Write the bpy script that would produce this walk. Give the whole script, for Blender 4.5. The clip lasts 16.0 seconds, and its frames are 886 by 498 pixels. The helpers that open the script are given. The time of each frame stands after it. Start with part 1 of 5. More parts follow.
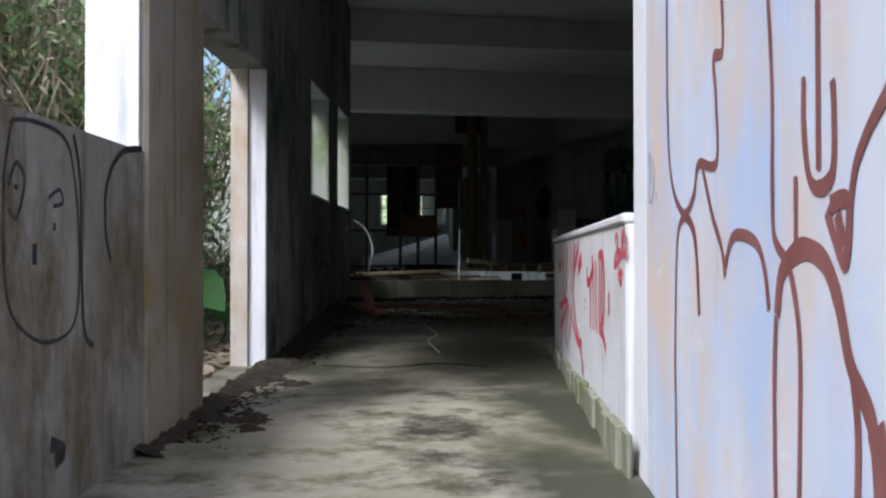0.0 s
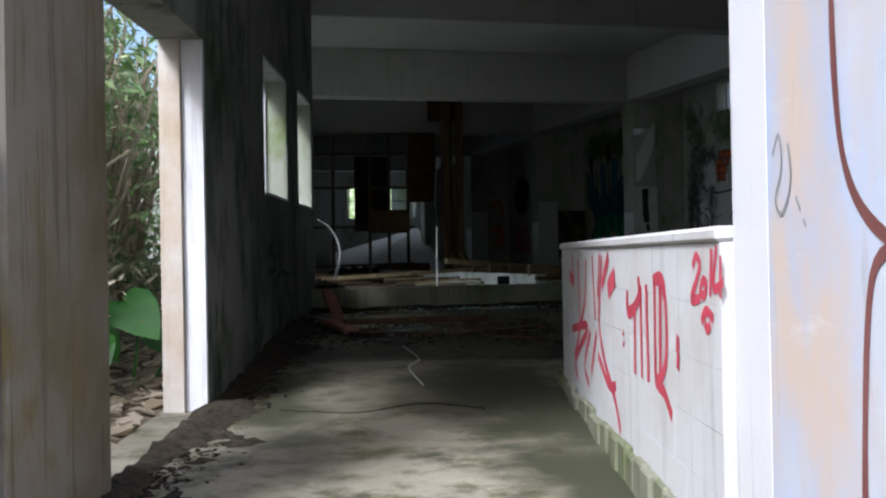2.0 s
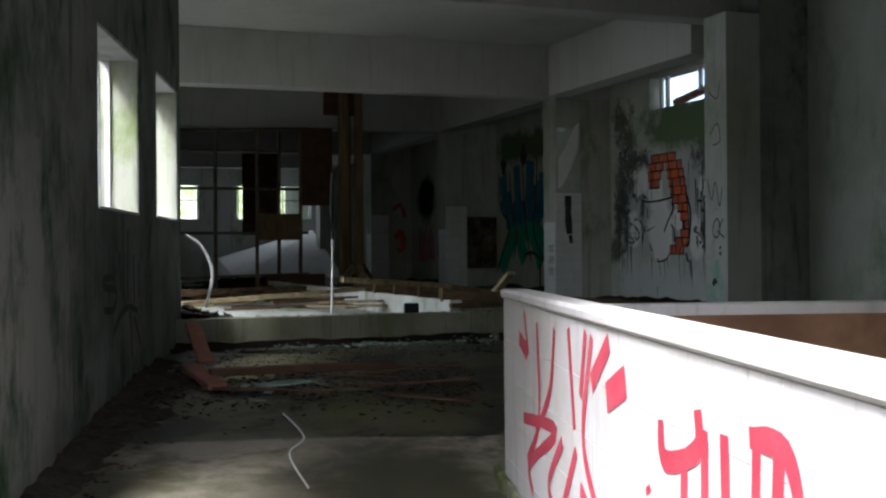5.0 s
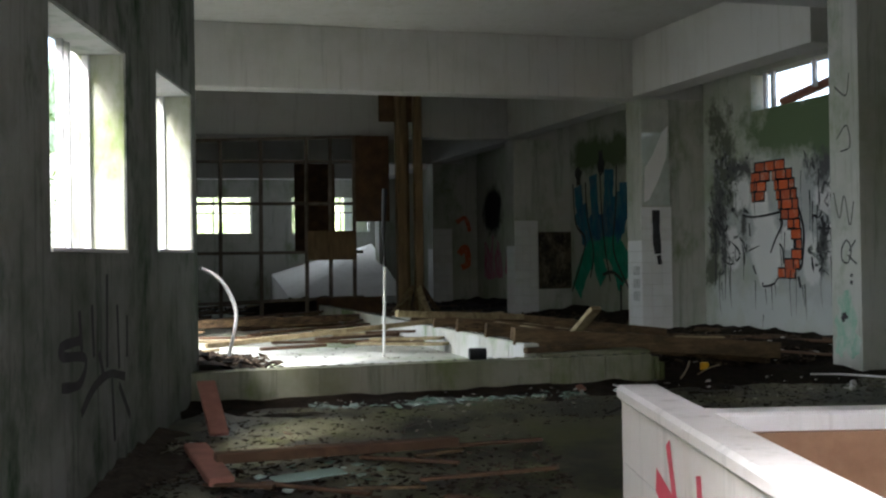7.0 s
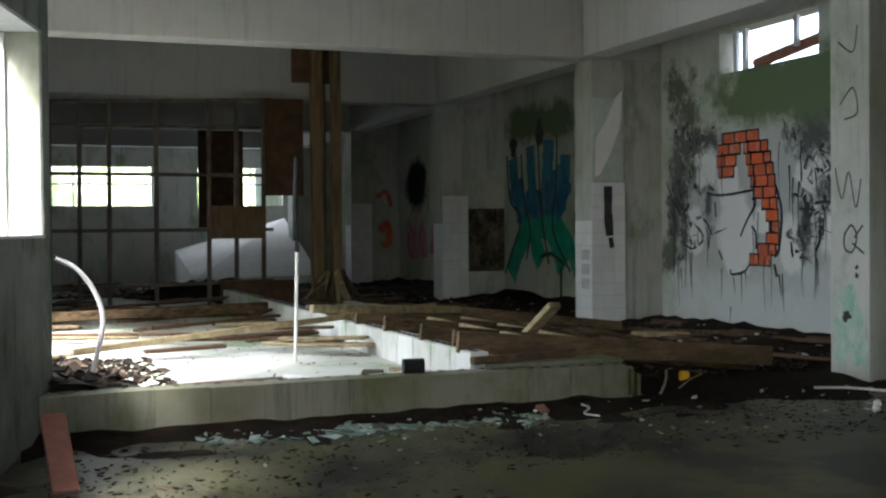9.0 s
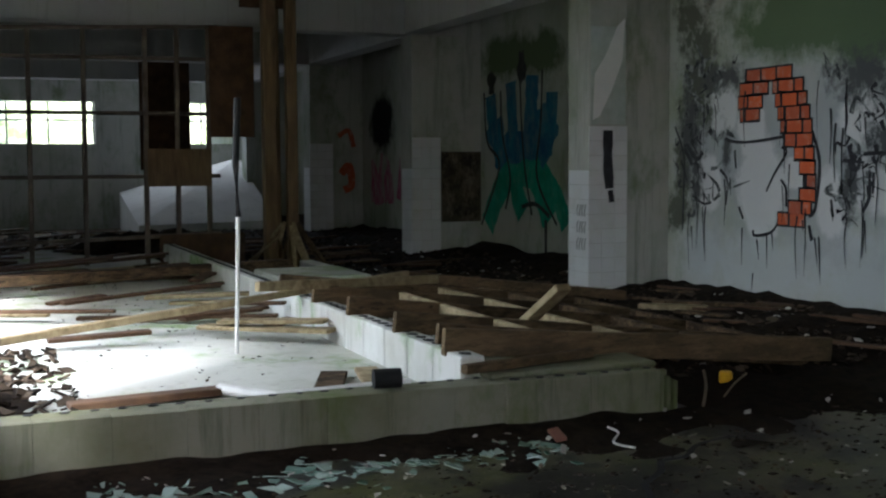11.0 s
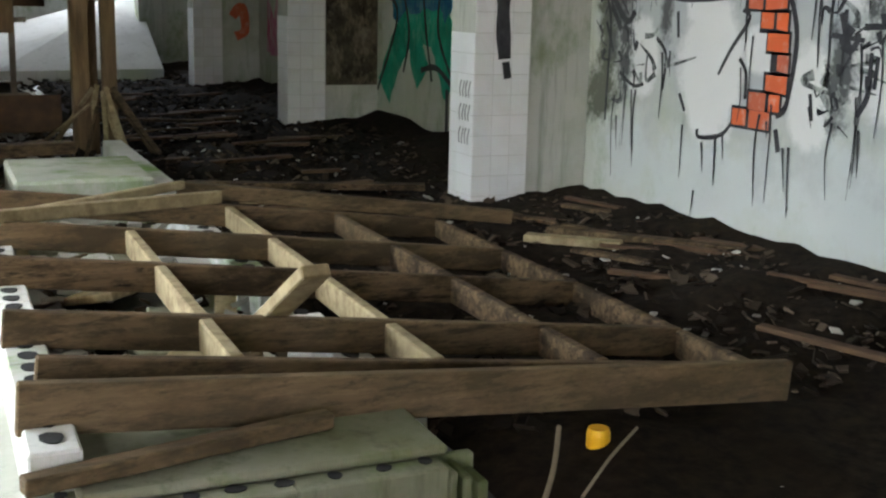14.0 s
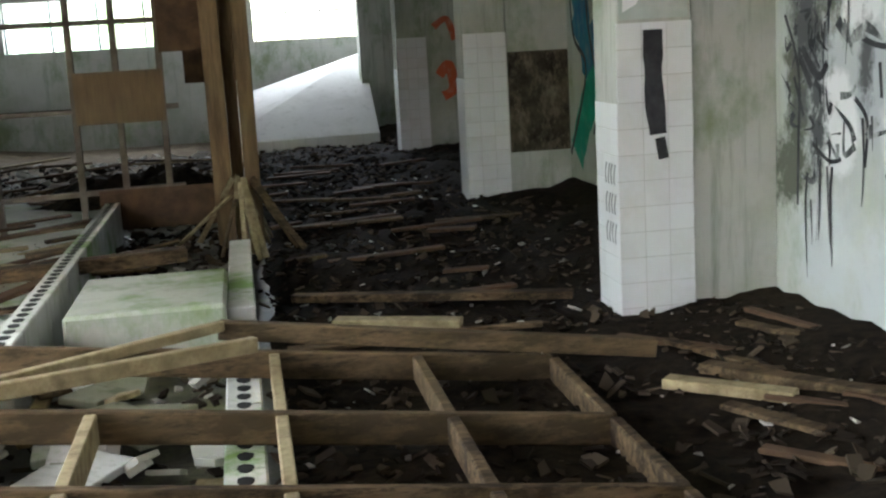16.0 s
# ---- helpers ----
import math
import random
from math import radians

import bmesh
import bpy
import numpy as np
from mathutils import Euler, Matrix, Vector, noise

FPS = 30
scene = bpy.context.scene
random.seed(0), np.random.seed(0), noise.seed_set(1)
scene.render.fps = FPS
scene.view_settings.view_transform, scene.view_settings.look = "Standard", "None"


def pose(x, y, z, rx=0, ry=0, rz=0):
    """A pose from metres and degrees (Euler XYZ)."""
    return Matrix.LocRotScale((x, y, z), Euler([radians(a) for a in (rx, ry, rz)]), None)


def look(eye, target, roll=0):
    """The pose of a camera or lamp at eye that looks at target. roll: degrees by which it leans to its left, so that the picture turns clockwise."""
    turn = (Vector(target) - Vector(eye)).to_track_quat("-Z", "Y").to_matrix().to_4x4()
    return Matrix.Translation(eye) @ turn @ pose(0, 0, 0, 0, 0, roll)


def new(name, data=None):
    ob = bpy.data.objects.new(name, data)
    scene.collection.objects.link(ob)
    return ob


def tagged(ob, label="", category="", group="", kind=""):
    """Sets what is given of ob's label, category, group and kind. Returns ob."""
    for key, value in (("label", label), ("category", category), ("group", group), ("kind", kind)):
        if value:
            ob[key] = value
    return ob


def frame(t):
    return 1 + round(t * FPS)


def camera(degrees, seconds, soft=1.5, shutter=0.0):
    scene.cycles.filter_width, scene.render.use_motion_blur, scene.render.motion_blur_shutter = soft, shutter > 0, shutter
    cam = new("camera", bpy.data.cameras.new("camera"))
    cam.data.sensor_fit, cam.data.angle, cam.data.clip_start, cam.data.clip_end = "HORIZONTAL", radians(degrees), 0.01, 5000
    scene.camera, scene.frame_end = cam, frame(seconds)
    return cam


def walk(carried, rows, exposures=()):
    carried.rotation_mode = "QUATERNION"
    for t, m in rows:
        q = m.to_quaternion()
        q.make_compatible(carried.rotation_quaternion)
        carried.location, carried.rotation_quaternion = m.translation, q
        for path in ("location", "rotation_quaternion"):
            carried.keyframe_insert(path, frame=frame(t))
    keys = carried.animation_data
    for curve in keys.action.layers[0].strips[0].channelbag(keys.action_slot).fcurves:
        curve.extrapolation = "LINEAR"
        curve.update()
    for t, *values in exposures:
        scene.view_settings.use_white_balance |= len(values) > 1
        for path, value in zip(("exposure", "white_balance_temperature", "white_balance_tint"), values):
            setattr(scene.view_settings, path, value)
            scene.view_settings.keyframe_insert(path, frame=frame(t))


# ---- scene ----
cam = camera(41.8, 16.0, soft=2.3)
METRES, EYE, TILT, LEAN, TURN = 16.0, 0.45, 0.0, 0.0, -13.3
ROWS = [
    (0.0, 0.0, 0.0, 0.0, 0.0, 0.89, 0.05),
    (0.5, -0.0031, 0.0303, 0.0, -2.09, 1.52, 0.23),
    (1.0, -0.0051, 0.0605, 0.0036, -3.77, -0.94, -1.41),
    (1.5, -0.0023, 0.0928, 0.0086, -1.26, 0.24, 0.07),
    (2.0, -0.0065, 0.1152, 0.0108, -1.56, 0.37, 1.02),
    (2.5, -0.016, 0.1342, 0.0212, -2.74, -1.04, 0.82),
    (3.0, -0.0174, 0.1492, 0.0233, -3.08, 0.22, 0.72),
    (3.5, -0.0083, 0.1806, 0.0232, -4.73, 1.62, 1.51),
    (4.0, -0.0032, 0.2089, 0.0235, -5.9, -0.56, 1.22),
    (6.5, 0.0051, 0.362, 0.0404, -6.39, 1.22, -0.54),
    (7.0, 0.01, 0.3961, 0.0429, -3.41, 0.41, 0.85),
    (7.5, 0.0068, 0.427, 0.0419, -3.5, -0.73, 0.85),
    (8.0, 0.0031, 0.4542, 0.0465, -6.51, -1.31, -3.0),
    (8.5, 0.0094, 0.488, 0.0475, -6.51, -0.56, -0.56),
    (11.0, 0.0215, 0.6426, 0.0602, -9.5, -4.29, 0.31),
    (11.5, 0.0414, 0.6731, 0.0568, -9.91, -4.78, -2.37),
    (12.0, 0.0564, 0.7076, 0.0559, -14.55, -8.14, -0.59),
    (12.5, 0.0696, 0.7405, 0.0596, -18.72, -11.35, -2.15),
    (13.0, 0.0894, 0.7745, 0.0629, -13.44, -10.66, -3.16),
    (13.5, 0.1045, 0.8052, 0.0649, -10.15, -10.17, -2.16),
    (14.0, 0.1226, 0.8318, 0.0694, -10.35, -12.22, -1.3),
    (14.5, 0.1459, 0.8563, 0.0735, -2.84, -10.02, -2.06),
    (15.0, 0.1628, 0.8837, 0.0741, -2.8, -7.62, -0.78),
    (15.5, 0.1776, 0.9085, 0.0763, -3.52, -9.87, 1.14),
    (16.0, 0.1952, 0.9335, 0.0806, 3.32, -10.33, 3.14),
]
EXPOSURES = [(0.0, 0.65, 5600, 12), (1.5, 0.85, 5600, 12), (3.0, 1.1, 5650, 13), (4.2, 1.3, 5600, 13), (5.2, 2.0, 5900, 13), (6.4, 2.45, 6100, 13), (7.5, 3.1, 6050, 13), (8.7, 3.3, 6000, 13), (11.0, 2.9, 5750, 14), (11.7, 3.3, 5800, 14), (12.5, 3.65, 6050, 15), (13.5, 4.45, 6150, 15), (14.0, 4.55, 6200, 14), (15.0, 4.72, 6200, 14), (15.5, 4.62, 6100, 14), (16.0, 4.92, 6100, 14)]
walk(cam, [(t, pose(0, 0, EYE, TILT, LEAN, TURN) @ pose(METRES * x, METRES * y, METRES * z, 90 + pitch, roll, yaw)) for t, x, y, z, yaw, pitch, roll in ROWS], EXPOSURES)

# ---- light ----
sky = bpy.data.worlds.new("sky")
scene.world = sky
sky.use_nodes = True
nt = sky.node_tree
sk = nt.nodes.new("ShaderNodeTexSky")
sk.sky_type, sk.sun_disc, sk.sun_elevation, sk.sun_rotation = "NISHITA", False, radians(47), radians(-132)
sk.dust_density = 4.0
nt.links.new(sk.outputs[0], nt.nodes["Background"].inputs[0])
nt.nodes["Background"].inputs[1].default_value = 0.15
sun = new("sun", bpy.data.lights.new("sun", "SUN"))
sun.data.energy, sun.data.angle, sun.data.color = 2.4, radians(14), (1.0, 0.98, 0.95)
sun.matrix_world = look((-9, -8, 13), (0, 0, 0))


def window_light(name, at, target, w, h, power, color=(0.93, 0.98, 1.0), spread=180):
    lamp = new(name, bpy.data.lights.new(name, "AREA"))
    lamp.data.shape, lamp.data.size, lamp.data.size_y, lamp.data.energy, lamp.data.color = "RECTANGLE", w, h, power, color
    lamp.data.spread = radians(spread)
    lamp.matrix_world = look(at, target)
    return lamp


# ---- materials ----
class M:
    """A small node builder."""

    def __init__(self, name, rough=0.85, metal=0.0, spec=0.3):
        self.m = bpy.data.materials.new(name)
        self.m.use_nodes = True
        self.t = self.m.node_tree
        self.b = self.t.nodes["Principled BSDF"]
        self.b.inputs["Roughness"].default_value = rough
        self.b.inputs["Metallic"].default_value = metal
        self.b.inputs["Specular IOR Level"].default_value = spec
        self.pos = self.t.nodes.new("ShaderNodeNewGeometry").outputs["Position"]

    def node(self, kind, **kw):
        n = self.t.nodes.new(kind)
        for k, v in kw.items():
            n.inputs[k].default_value = v
        return n

    def noise(self, scale, detail=4, rough=0.6, stretch=None, offset=(0, 0, 0)):
        n = self.node("ShaderNodeTexNoise", Scale=scale, Detail=detail, Roughness=rough)
        mp = self.node("ShaderNodeMapping")
        mp.inputs["Scale"].default_value = stretch or (1, 1, 1)
        mp.inputs["Location"].default_value = offset
        self.t.links.new(self.pos, mp.inputs[0])
        self.t.links.new(mp.outputs[0], n.inputs["Vector"])
        return n.outputs["Fac"]

    def ramp(self, fac, lo, hi):
        r = self.node("ShaderNodeMapRange")
        r.inputs["From Min"].default_value, r.inputs["From Max"].default_value = lo, hi
        self.t.links.new(fac, r.inputs["Value"])
        return r.outputs[0]

    def mix(self, fac, a, b):
        x = self.t.nodes.new("ShaderNodeMix")
        x.data_type = "RGBA"
        self.t.links.new(fac, x.inputs[0])
        for i, c in ((6, a), (7, b)):
            if isinstance(c, tuple):
                x.inputs[i].default_value = (*c, 1)
            else:
                self.t.links.new(c, x.inputs[i])
        return x.outputs[2]

    def spots(self, places, soft=0.5, ragged=0.5, scale=3.0, offset=(0, 0, 0)):
        """A mask of soft-edged, ragged patches: (centre, radii) each."""
        edge = self.noise(scale, 6, 0.7, None, offset)
        out = None
        for centre, radii in places:
            d = self.t.nodes.new("ShaderNodeVectorMath")
            d.operation = "SUBTRACT"
            d.inputs[1].default_value = centre
            self.t.links.new(self.pos, d.inputs[0])
            q = self.t.nodes.new("ShaderNodeVectorMath")
            q.operation = "DIVIDE"
            q.inputs[1].default_value = radii
            self.t.links.new(d.outputs[0], q.inputs[0])
            l = self.t.nodes.new("ShaderNodeVectorMath")
            l.operation = "LENGTH"
            self.t.links.new(q.outputs[0], l.inputs[0])
            if out is None:
                out = l.outputs["Value"]
            else:
                k = self.t.nodes.new("ShaderNodeMath")
                k.operation = "MINIMUM"
                self.t.links.new(out, k.inputs[0])
                self.t.links.new(l.outputs["Value"], k.inputs[1])
                out = k.outputs[0]
        k = self.t.nodes.new("ShaderNodeMath")
        k.operation = "MULTIPLY_ADD"
        self.t.links.new(edge, k.inputs[0])
        k.inputs[1].default_value = 4 * ragged
        self.t.links.new(out, k.inputs[2])
        return self.ramp(k.outputs[0], 1 + 2 * ragged + soft / 2, 1 + 2 * ragged - soft / 2)

    def random(self):
        return self.t.nodes.new("ShaderNodeObjectInfo").outputs["Random"]

    def island(self):
        return self.t.nodes.new("ShaderNodeNewGeometry").outputs["Random Per Island"]

    def color(self, c):
        if isinstance(c, tuple):
            self.b.inputs["Base Color"].default_value = (*c, 1)
        else:
            self.t.links.new(c, self.b.inputs["Base Color"])
        return self

    def bump(self, fac, strength=0.3, dist=0.01):
        n = self.node("ShaderNodeBump", Strength=strength, Distance=dist)
        self.t.links.new(fac, n.inputs["Height"])
        self.t.links.new(n.outputs[0], self.b.inputs["Normal"])
        return self


def plaster(name, base, dirt, stain, moss=None, amount=0.5, rough=0.9):
    """Old painted plaster: broad dirt, runs of rain down the face, moss."""
    m = M(name, rough, 0, 0.15)
    broad = m.ramp(m.noise(0.9, 6, 0.65), 0.6 - 0.25 * amount, 0.8 - 0.15 * amount)
    runs = m.ramp(m.noise(3.0, 5, 0.7, (1.6, 1.6, 0.16)), 0.56, 0.74)
    fine = m.noise(38, 6, 0.7)
    c = m.mix(broad, base, dirt)
    c = m.mix(runs, c, stain)
    streaks = m.ramp(m.noise(8.0, 6, 0.72, (1.5, 1.5, 0.09), (2, 4, 0)), 0.56, 0.8)
    c = m.mix(streaks, c, tuple(0.45 * v + 0.35 * w for v, w in zip(stain, dirt)))
    if moss:
        c = m.mix(m.ramp(m.noise(1.3, 6, 0.7, (1, 1, 0.6), (7, 3, 1)), 0.52, 0.66), c, moss)
    c = m.mix(m.ramp(fine, 0.62, 0.85), c, tuple(v * 0.55 for v in base))
    return m.color(c).bump(fine, 0.25, 0.006).m


def simple(name, a, b, scale=12, rough=0.8, metal=0.0, bump=0.3, stretch=None, spec=0.3, lo=0.35, hi=0.65):
    m = M(name, rough, metal, spec)
    n = m.noise(scale, 6, 0.65, stretch)
    c = m.mix(m.ramp(n, lo, hi), a, b)
    c = m.mix(m.ramp(m.noise(scale * 0.17, 4, 0.6, stretch, (3, 5, 2)), 0.5, 0.75), c, tuple(v * 0.7 for v in a))
    return m.color(c).bump(n, bump, 0.006).m


white_wall = plaster("white_plaster", (0.62, 0.62, 0.62), (0.5, 0.47, 0.42), (0.4, 0.42, 0.42), None, 0.35)
blue_wall = M("pale_blue_plaster", 0.85)
_f = blue_wall.noise(40, 6, 0.7)
_c = blue_wall.mix(blue_wall.ramp(blue_wall.noise(1.1, 4, 0.55, (1, 1, 0.5)), 0.42, 0.66), (0.64, 0.65, 0.69), (0.45, 0.54, 0.72))
_c = blue_wall.mix(blue_wall.ramp(blue_wall.noise(1.5, 5, 0.6, (1, 1, 0.6), (5, 1, 8)), 0.47, 0.66), _c, (0.64, 0.53, 0.44))
_c = blue_wall.mix(blue_wall.ramp(blue_wall.noise(2.4, 5, 0.7, (0.7, 0.7, 4.5), (1, 6, 2)), 0.6, 0.9), _c, (0.72, 0.72, 0.74))
_c = blue_wall.mix(blue_wall.ramp(blue_wall.noise(5, 5, 0.7, (1.5, 1.5, 0.2)), 0.6, 0.8), _c, (0.42, 0.38, 0.36))
blue_wall = blue_wall.color(_c).bump(_f, 0.25, 0.006).m
grey_wall = plaster("grey_concrete", (0.27, 0.26, 0.24), (0.17, 0.155, 0.125), (0.08, 0.075, 0.06), (0.12, 0.1, 0.06), 0.6)
brown_wall = plaster("brown_stained_concrete", (0.3, 0.275, 0.23), (0.19, 0.155, 0.09), (0.07, 0.056, 0.036), (0.22, 0.17, 0.065), 0.75)
reveal_mat = plaster("mossy_reveal", (0.38, 0.4, 0.33), (0.28, 0.3, 0.19), (0.24, 0.28, 0.15), (0.2, 0.26, 0.1), 0.6)
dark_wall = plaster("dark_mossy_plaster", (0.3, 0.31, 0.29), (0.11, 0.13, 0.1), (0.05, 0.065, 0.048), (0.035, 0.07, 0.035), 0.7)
green_wall = plaster("green_stained_plaster", (0.47, 0.49, 0.46), (0.32, 0.36, 0.28), (0.25, 0.29, 0.25), (0.3, 0.36, 0.27), 0.5)


def mural_plaster():
    """Stained plaster under the mural: green growth above, white sprayed clouds, soot, pale blue wash."""
    m = M("mural_plaster", 0.9, 0, 0.15)
    fine = m.noise(38, 6, 0.7)
    c = m.mix(m.ramp(m.noise(0.9, 6, 0.65), 0.42, 0.7), (0.5, 0.52, 0.48), (0.36, 0.39, 0.3))
    c = m.mix(m.ramp(m.noise(2.2, 6, 0.7, (1, 1, 0.5), (7, 3, 1)), 0.52, 0.68), c, (0.3, 0.34, 0.24))
    c = m.mix(m.ramp(m.noise(8, 6, 0.72, (1.5, 1.5, 0.09), (2, 4, 0)), 0.58, 0.8), c, (0.24, 0.26, 0.21))
    spot = lambda y, z, ry, rz: ((9.55, y, z), (1.0, ry, rz))
    low = m.spots([spot(18.6, 0.45, 0.9, 0.3), (spot(17.3, 0.55, 0.7, 0.35)), spot(19.5, 0.5, 0.35, 0.3)], 0.7, 0.5, 4.0)
    c = m.mix(low, c, (0.53, 0.56, 0.56))
    grey = m.spots([spot(18.3, 1.5, 1.5, 0.75), spot(16.9, 1.4, 0.6, 0.7)], 0.8, 0.6, 3.0, (2, 2, 2))
    c = m.mix(grey, c, (0.42, 0.44, 0.45))
    white = m.spots([spot(19.42, 1.2, 0.24, 0.26), spot(18.6, 1.15, 0.34, 0.44), spot(18.1, 1.3, 0.22, 0.14), spot(17.66, 1.05, 0.2, 0.3), spot(17.1, 1.25, 0.34, 0.26), spot(18.75, 1.72, 0.2, 0.3), spot(19.2, 1.9, 0.26, 0.24), spot(17.3, 1.75, 0.3, 0.22)], 0.25, 0.22, 5.0, (5, 1, 3))
    c = m.mix(white, c, (0.66, 0.66, 0.66))
    growth = m.spots([spot(18.1, 2.65, 0.9, 0.36), spot(17.2, 2.6, 0.7, 0.42), spot(24.4, 2.85, 0.9, 0.3), spot(23.4, 2.8, 0.5, 0.3)], 0.5, 0.45, 2.6, (1, 8, 3))
    c = m.mix(growth, c, (0.13, 0.18, 0.1))
    mould = m.spots([spot(19.55, 2.3, 0.25, 0.6), spot(19.85, 1.4, 0.12, 0.5), spot(19.9, 0.9, 0.2, 0.2), spot(19.75, 2.8, 0.2, 0.3)], 0.9, 1.0, 7.0, (3, 3, 9))
    c = m.mix(mould, c, (0.12, 0.13, 0.1))
    soot = m.spots([spot(19.72, 1.7, 0.14, 0.45), spot(19.6, 1.25, 0.1, 0.3), spot(17.35, 2.1, 0.34, 0.2), spot(16.9, 2.0, 0.3, 0.28), spot(17.05, 1.55, 0.22, 0.16), spot(19.2, 2.2, 0.3, 0.12), spot(17.45, 1.2, 0.1, 0.24), spot(19.12, 1.5, 0.06, 0.22), spot(16.6, 1.2, 0.14, 0.25)], 0.9, 0.9, 9.0, (9, 3, 3))
    c = m.mix(soot, c, (0.1, 0.105, 0.105))
    head = m.spots([spot(29.6, 2.1, 0.6, 0.5)], 0.4, 0.3, 3.0)
    c = m.mix(head, c, (0.02, 0.02, 0.022))
    c = m.mix(m.ramp(fine, 0.62, 0.85), c, (0.26, 0.27, 0.25))
    return m.color(c).bump(fine, 0.25, 0.006).m


room_wall = plaster("old_white_plaster", (0.5, 0.51, 0.48), (0.33, 0.35, 0.28), (0.27, 0.29, 0.24), (0.24, 0.29, 0.19), 0.55)
ceiling_mat = plaster("ceiling_plaster", (0.52, 0.52, 0.51), (0.42, 0.42, 0.39), (0.44, 0.44, 0.41), None, 0.4)
jamb_white = plaster("bright_white_jamb", (0.75, 0.75, 0.76), (0.6, 0.58, 0.56), (0.5, 0.5, 0.54), None, 0.3)
jamb_brown = plaster("peeling_jamb", (0.6, 0.56, 0.5), (0.42, 0.3, 0.16), (0.45, 0.36, 0.25), None, 0.6)
slab_mat = plaster("mossy_concrete", (0.23, 0.23, 0.17), (0.12, 0.125, 0.06), (0.08, 0.085, 0.05), (0.1, 0.13, 0.04), 0.6)
pool_mat = plaster("pale_concrete", (0.54, 0.55, 0.5), (0.36, 0.37, 0.3), (0.4, 0.4, 0.36), (0.22, 0.3, 0.13), 0.5)
block_mat = plaster("white_block", (0.62, 0.62, 0.6), (0.45, 0.45, 0.4), (0.36, 0.37, 0.33), (0.2, 0.32, 0.11), 0.5)
ramp_white = plaster("white_screed", (0.7, 0.7, 0.69), (0.58, 0.58, 0.56), (0.5, 0.5, 0.48), None, 0.35)
# black for plastic, and for the shade painted into block cells
shaft_mat = simple("black_shade_and_plastic", (0.012, 0.012, 0.012), (0.02, 0.02, 0.02), 9)
brown_panel = simple("brown_board", (0.22, 0.12, 0.07), (0.3, 0.18, 0.11), 5, 0.75)
stud_mat = simple("grey_stud_timber", (0.17, 0.14, 0.11), (0.09, 0.07, 0.05), 6, 0.85)
wood = M("weathered_timber", 0.85, 0, 0.15)
_g = wood.noise(7, 7, 0.7, (0.5, 5, 5))
_c = wood.mix(wood.ramp(_g, 0.35, 0.68), (0.17, 0.115, 0.065), (0.075, 0.048, 0.025))
_c = wood.mix(wood.ramp(wood.noise(2.6, 6, 0.75, (0.8, 2, 2)), 0.44, 0.6), _c, (0.03, 0.019, 0.011))
_c = wood.mix(wood.ramp(wood.noise(5, 7, 0.8, (1.2, 6, 6), (3, 1, 4)), 0.5, 0.62), _c, (0.016, 0.011, 0.008))
wood = wood.color(wood.mix(wood.ramp(wood.random(), 0.0, 4.0), _c, (0.24, 0.18, 0.1))).bump(_g, 0.4, 0.006).m
pale_wood = simple("pale_timber", (0.38, 0.31, 0.18), (0.17, 0.125, 0.065), 8, 0.8, stretch=(1.5, 1.5, 1.5))
dark_wood = simple("dark_brown_timber", (0.11, 0.062, 0.032), (0.055, 0.03, 0.016), 6, 0.8)
post_wood = simple("brown_post_timber", (0.2, 0.135, 0.07), (0.09, 0.058, 0.03), 5, 0.8, stretch=(3, 3, 0.4))
soil = simple("dark_soil", (0.026, 0.018, 0.011), (0.006, 0.0045, 0.0035), 14, 0.95, bump=1.0, spec=0.08)
litter = M("floor_litter", 0.9, 0, 0.1)
litter = litter.color(litter.mix(litter.ramp(litter.island(), 0.5, 1.4), (0.018, 0.013, 0.009), (0.17, 0.13, 0.09))).m
pale_litter = M("pale_rubble", 0.85)
pale_litter = pale_litter.color(pale_litter.mix(pale_litter.island(), (0.24, 0.23, 0.2), (0.6, 0.58, 0.53))).m
glass_green = M("green_broken_glass", 0.15, 0, 0.6)
glass_green = glass_green.color(glass_green.mix(glass_green.island(), (0.16, 0.27, 0.22), (0.42, 0.52, 0.46))).m
tile_mat = M("white_tile", 0.3, 0, 0.5)
tile_mat = tile_mat.color(tile_mat.mix(tile_mat.random(), tile_mat.mix(tile_mat.ramp(tile_mat.noise(4, 5, 0.7), 0.45, 0.8), (0.72, 0.73, 0.75), (0.6, 0.6, 0.58)), (0.76, 0.77, 0.79))).m
grout = simple("grey_grout", (0.54, 0.54, 0.53), (0.42, 0.42, 0.4), 30)
glaze = simple("glossy_pale_paint", (0.6, 0.66, 0.64), (0.4, 0.46, 0.42), 2.5, 0.12, spec=0.9, bump=0.05)
red_brown = simple("red_brown_paint", (0.2, 0.07, 0.06), (0.27, 0.11, 0.1), 5, 0.6, bump=0.05)
red_paint = simple("red_paint", (0.62, 0.06, 0.1), (0.55, 0.1, 0.14), 9, 0.6, bump=0.05)
black_paint = simple("black_paint", (0.018, 0.018, 0.022), (0.05, 0.05, 0.055), 9, 0.6, bump=0.05)
grey_paint = simple("grey_paint", (0.22, 0.23, 0.24), (0.34, 0.35, 0.36), 6, 0.7, bump=0.05)
orange_paint = M("orange_paint", 0.65, 0, 0.2)
_c = orange_paint.mix(orange_paint.island(), (0.66, 0.13, 0.04), (0.42, 0.11, 0.06))
orange_paint = orange_paint.color(orange_paint.mix(orange_paint.ramp(orange_paint.noise(9, 6, 0.75), 0.52, 0.75), _c, (0.5, 0.36, 0.3))).m


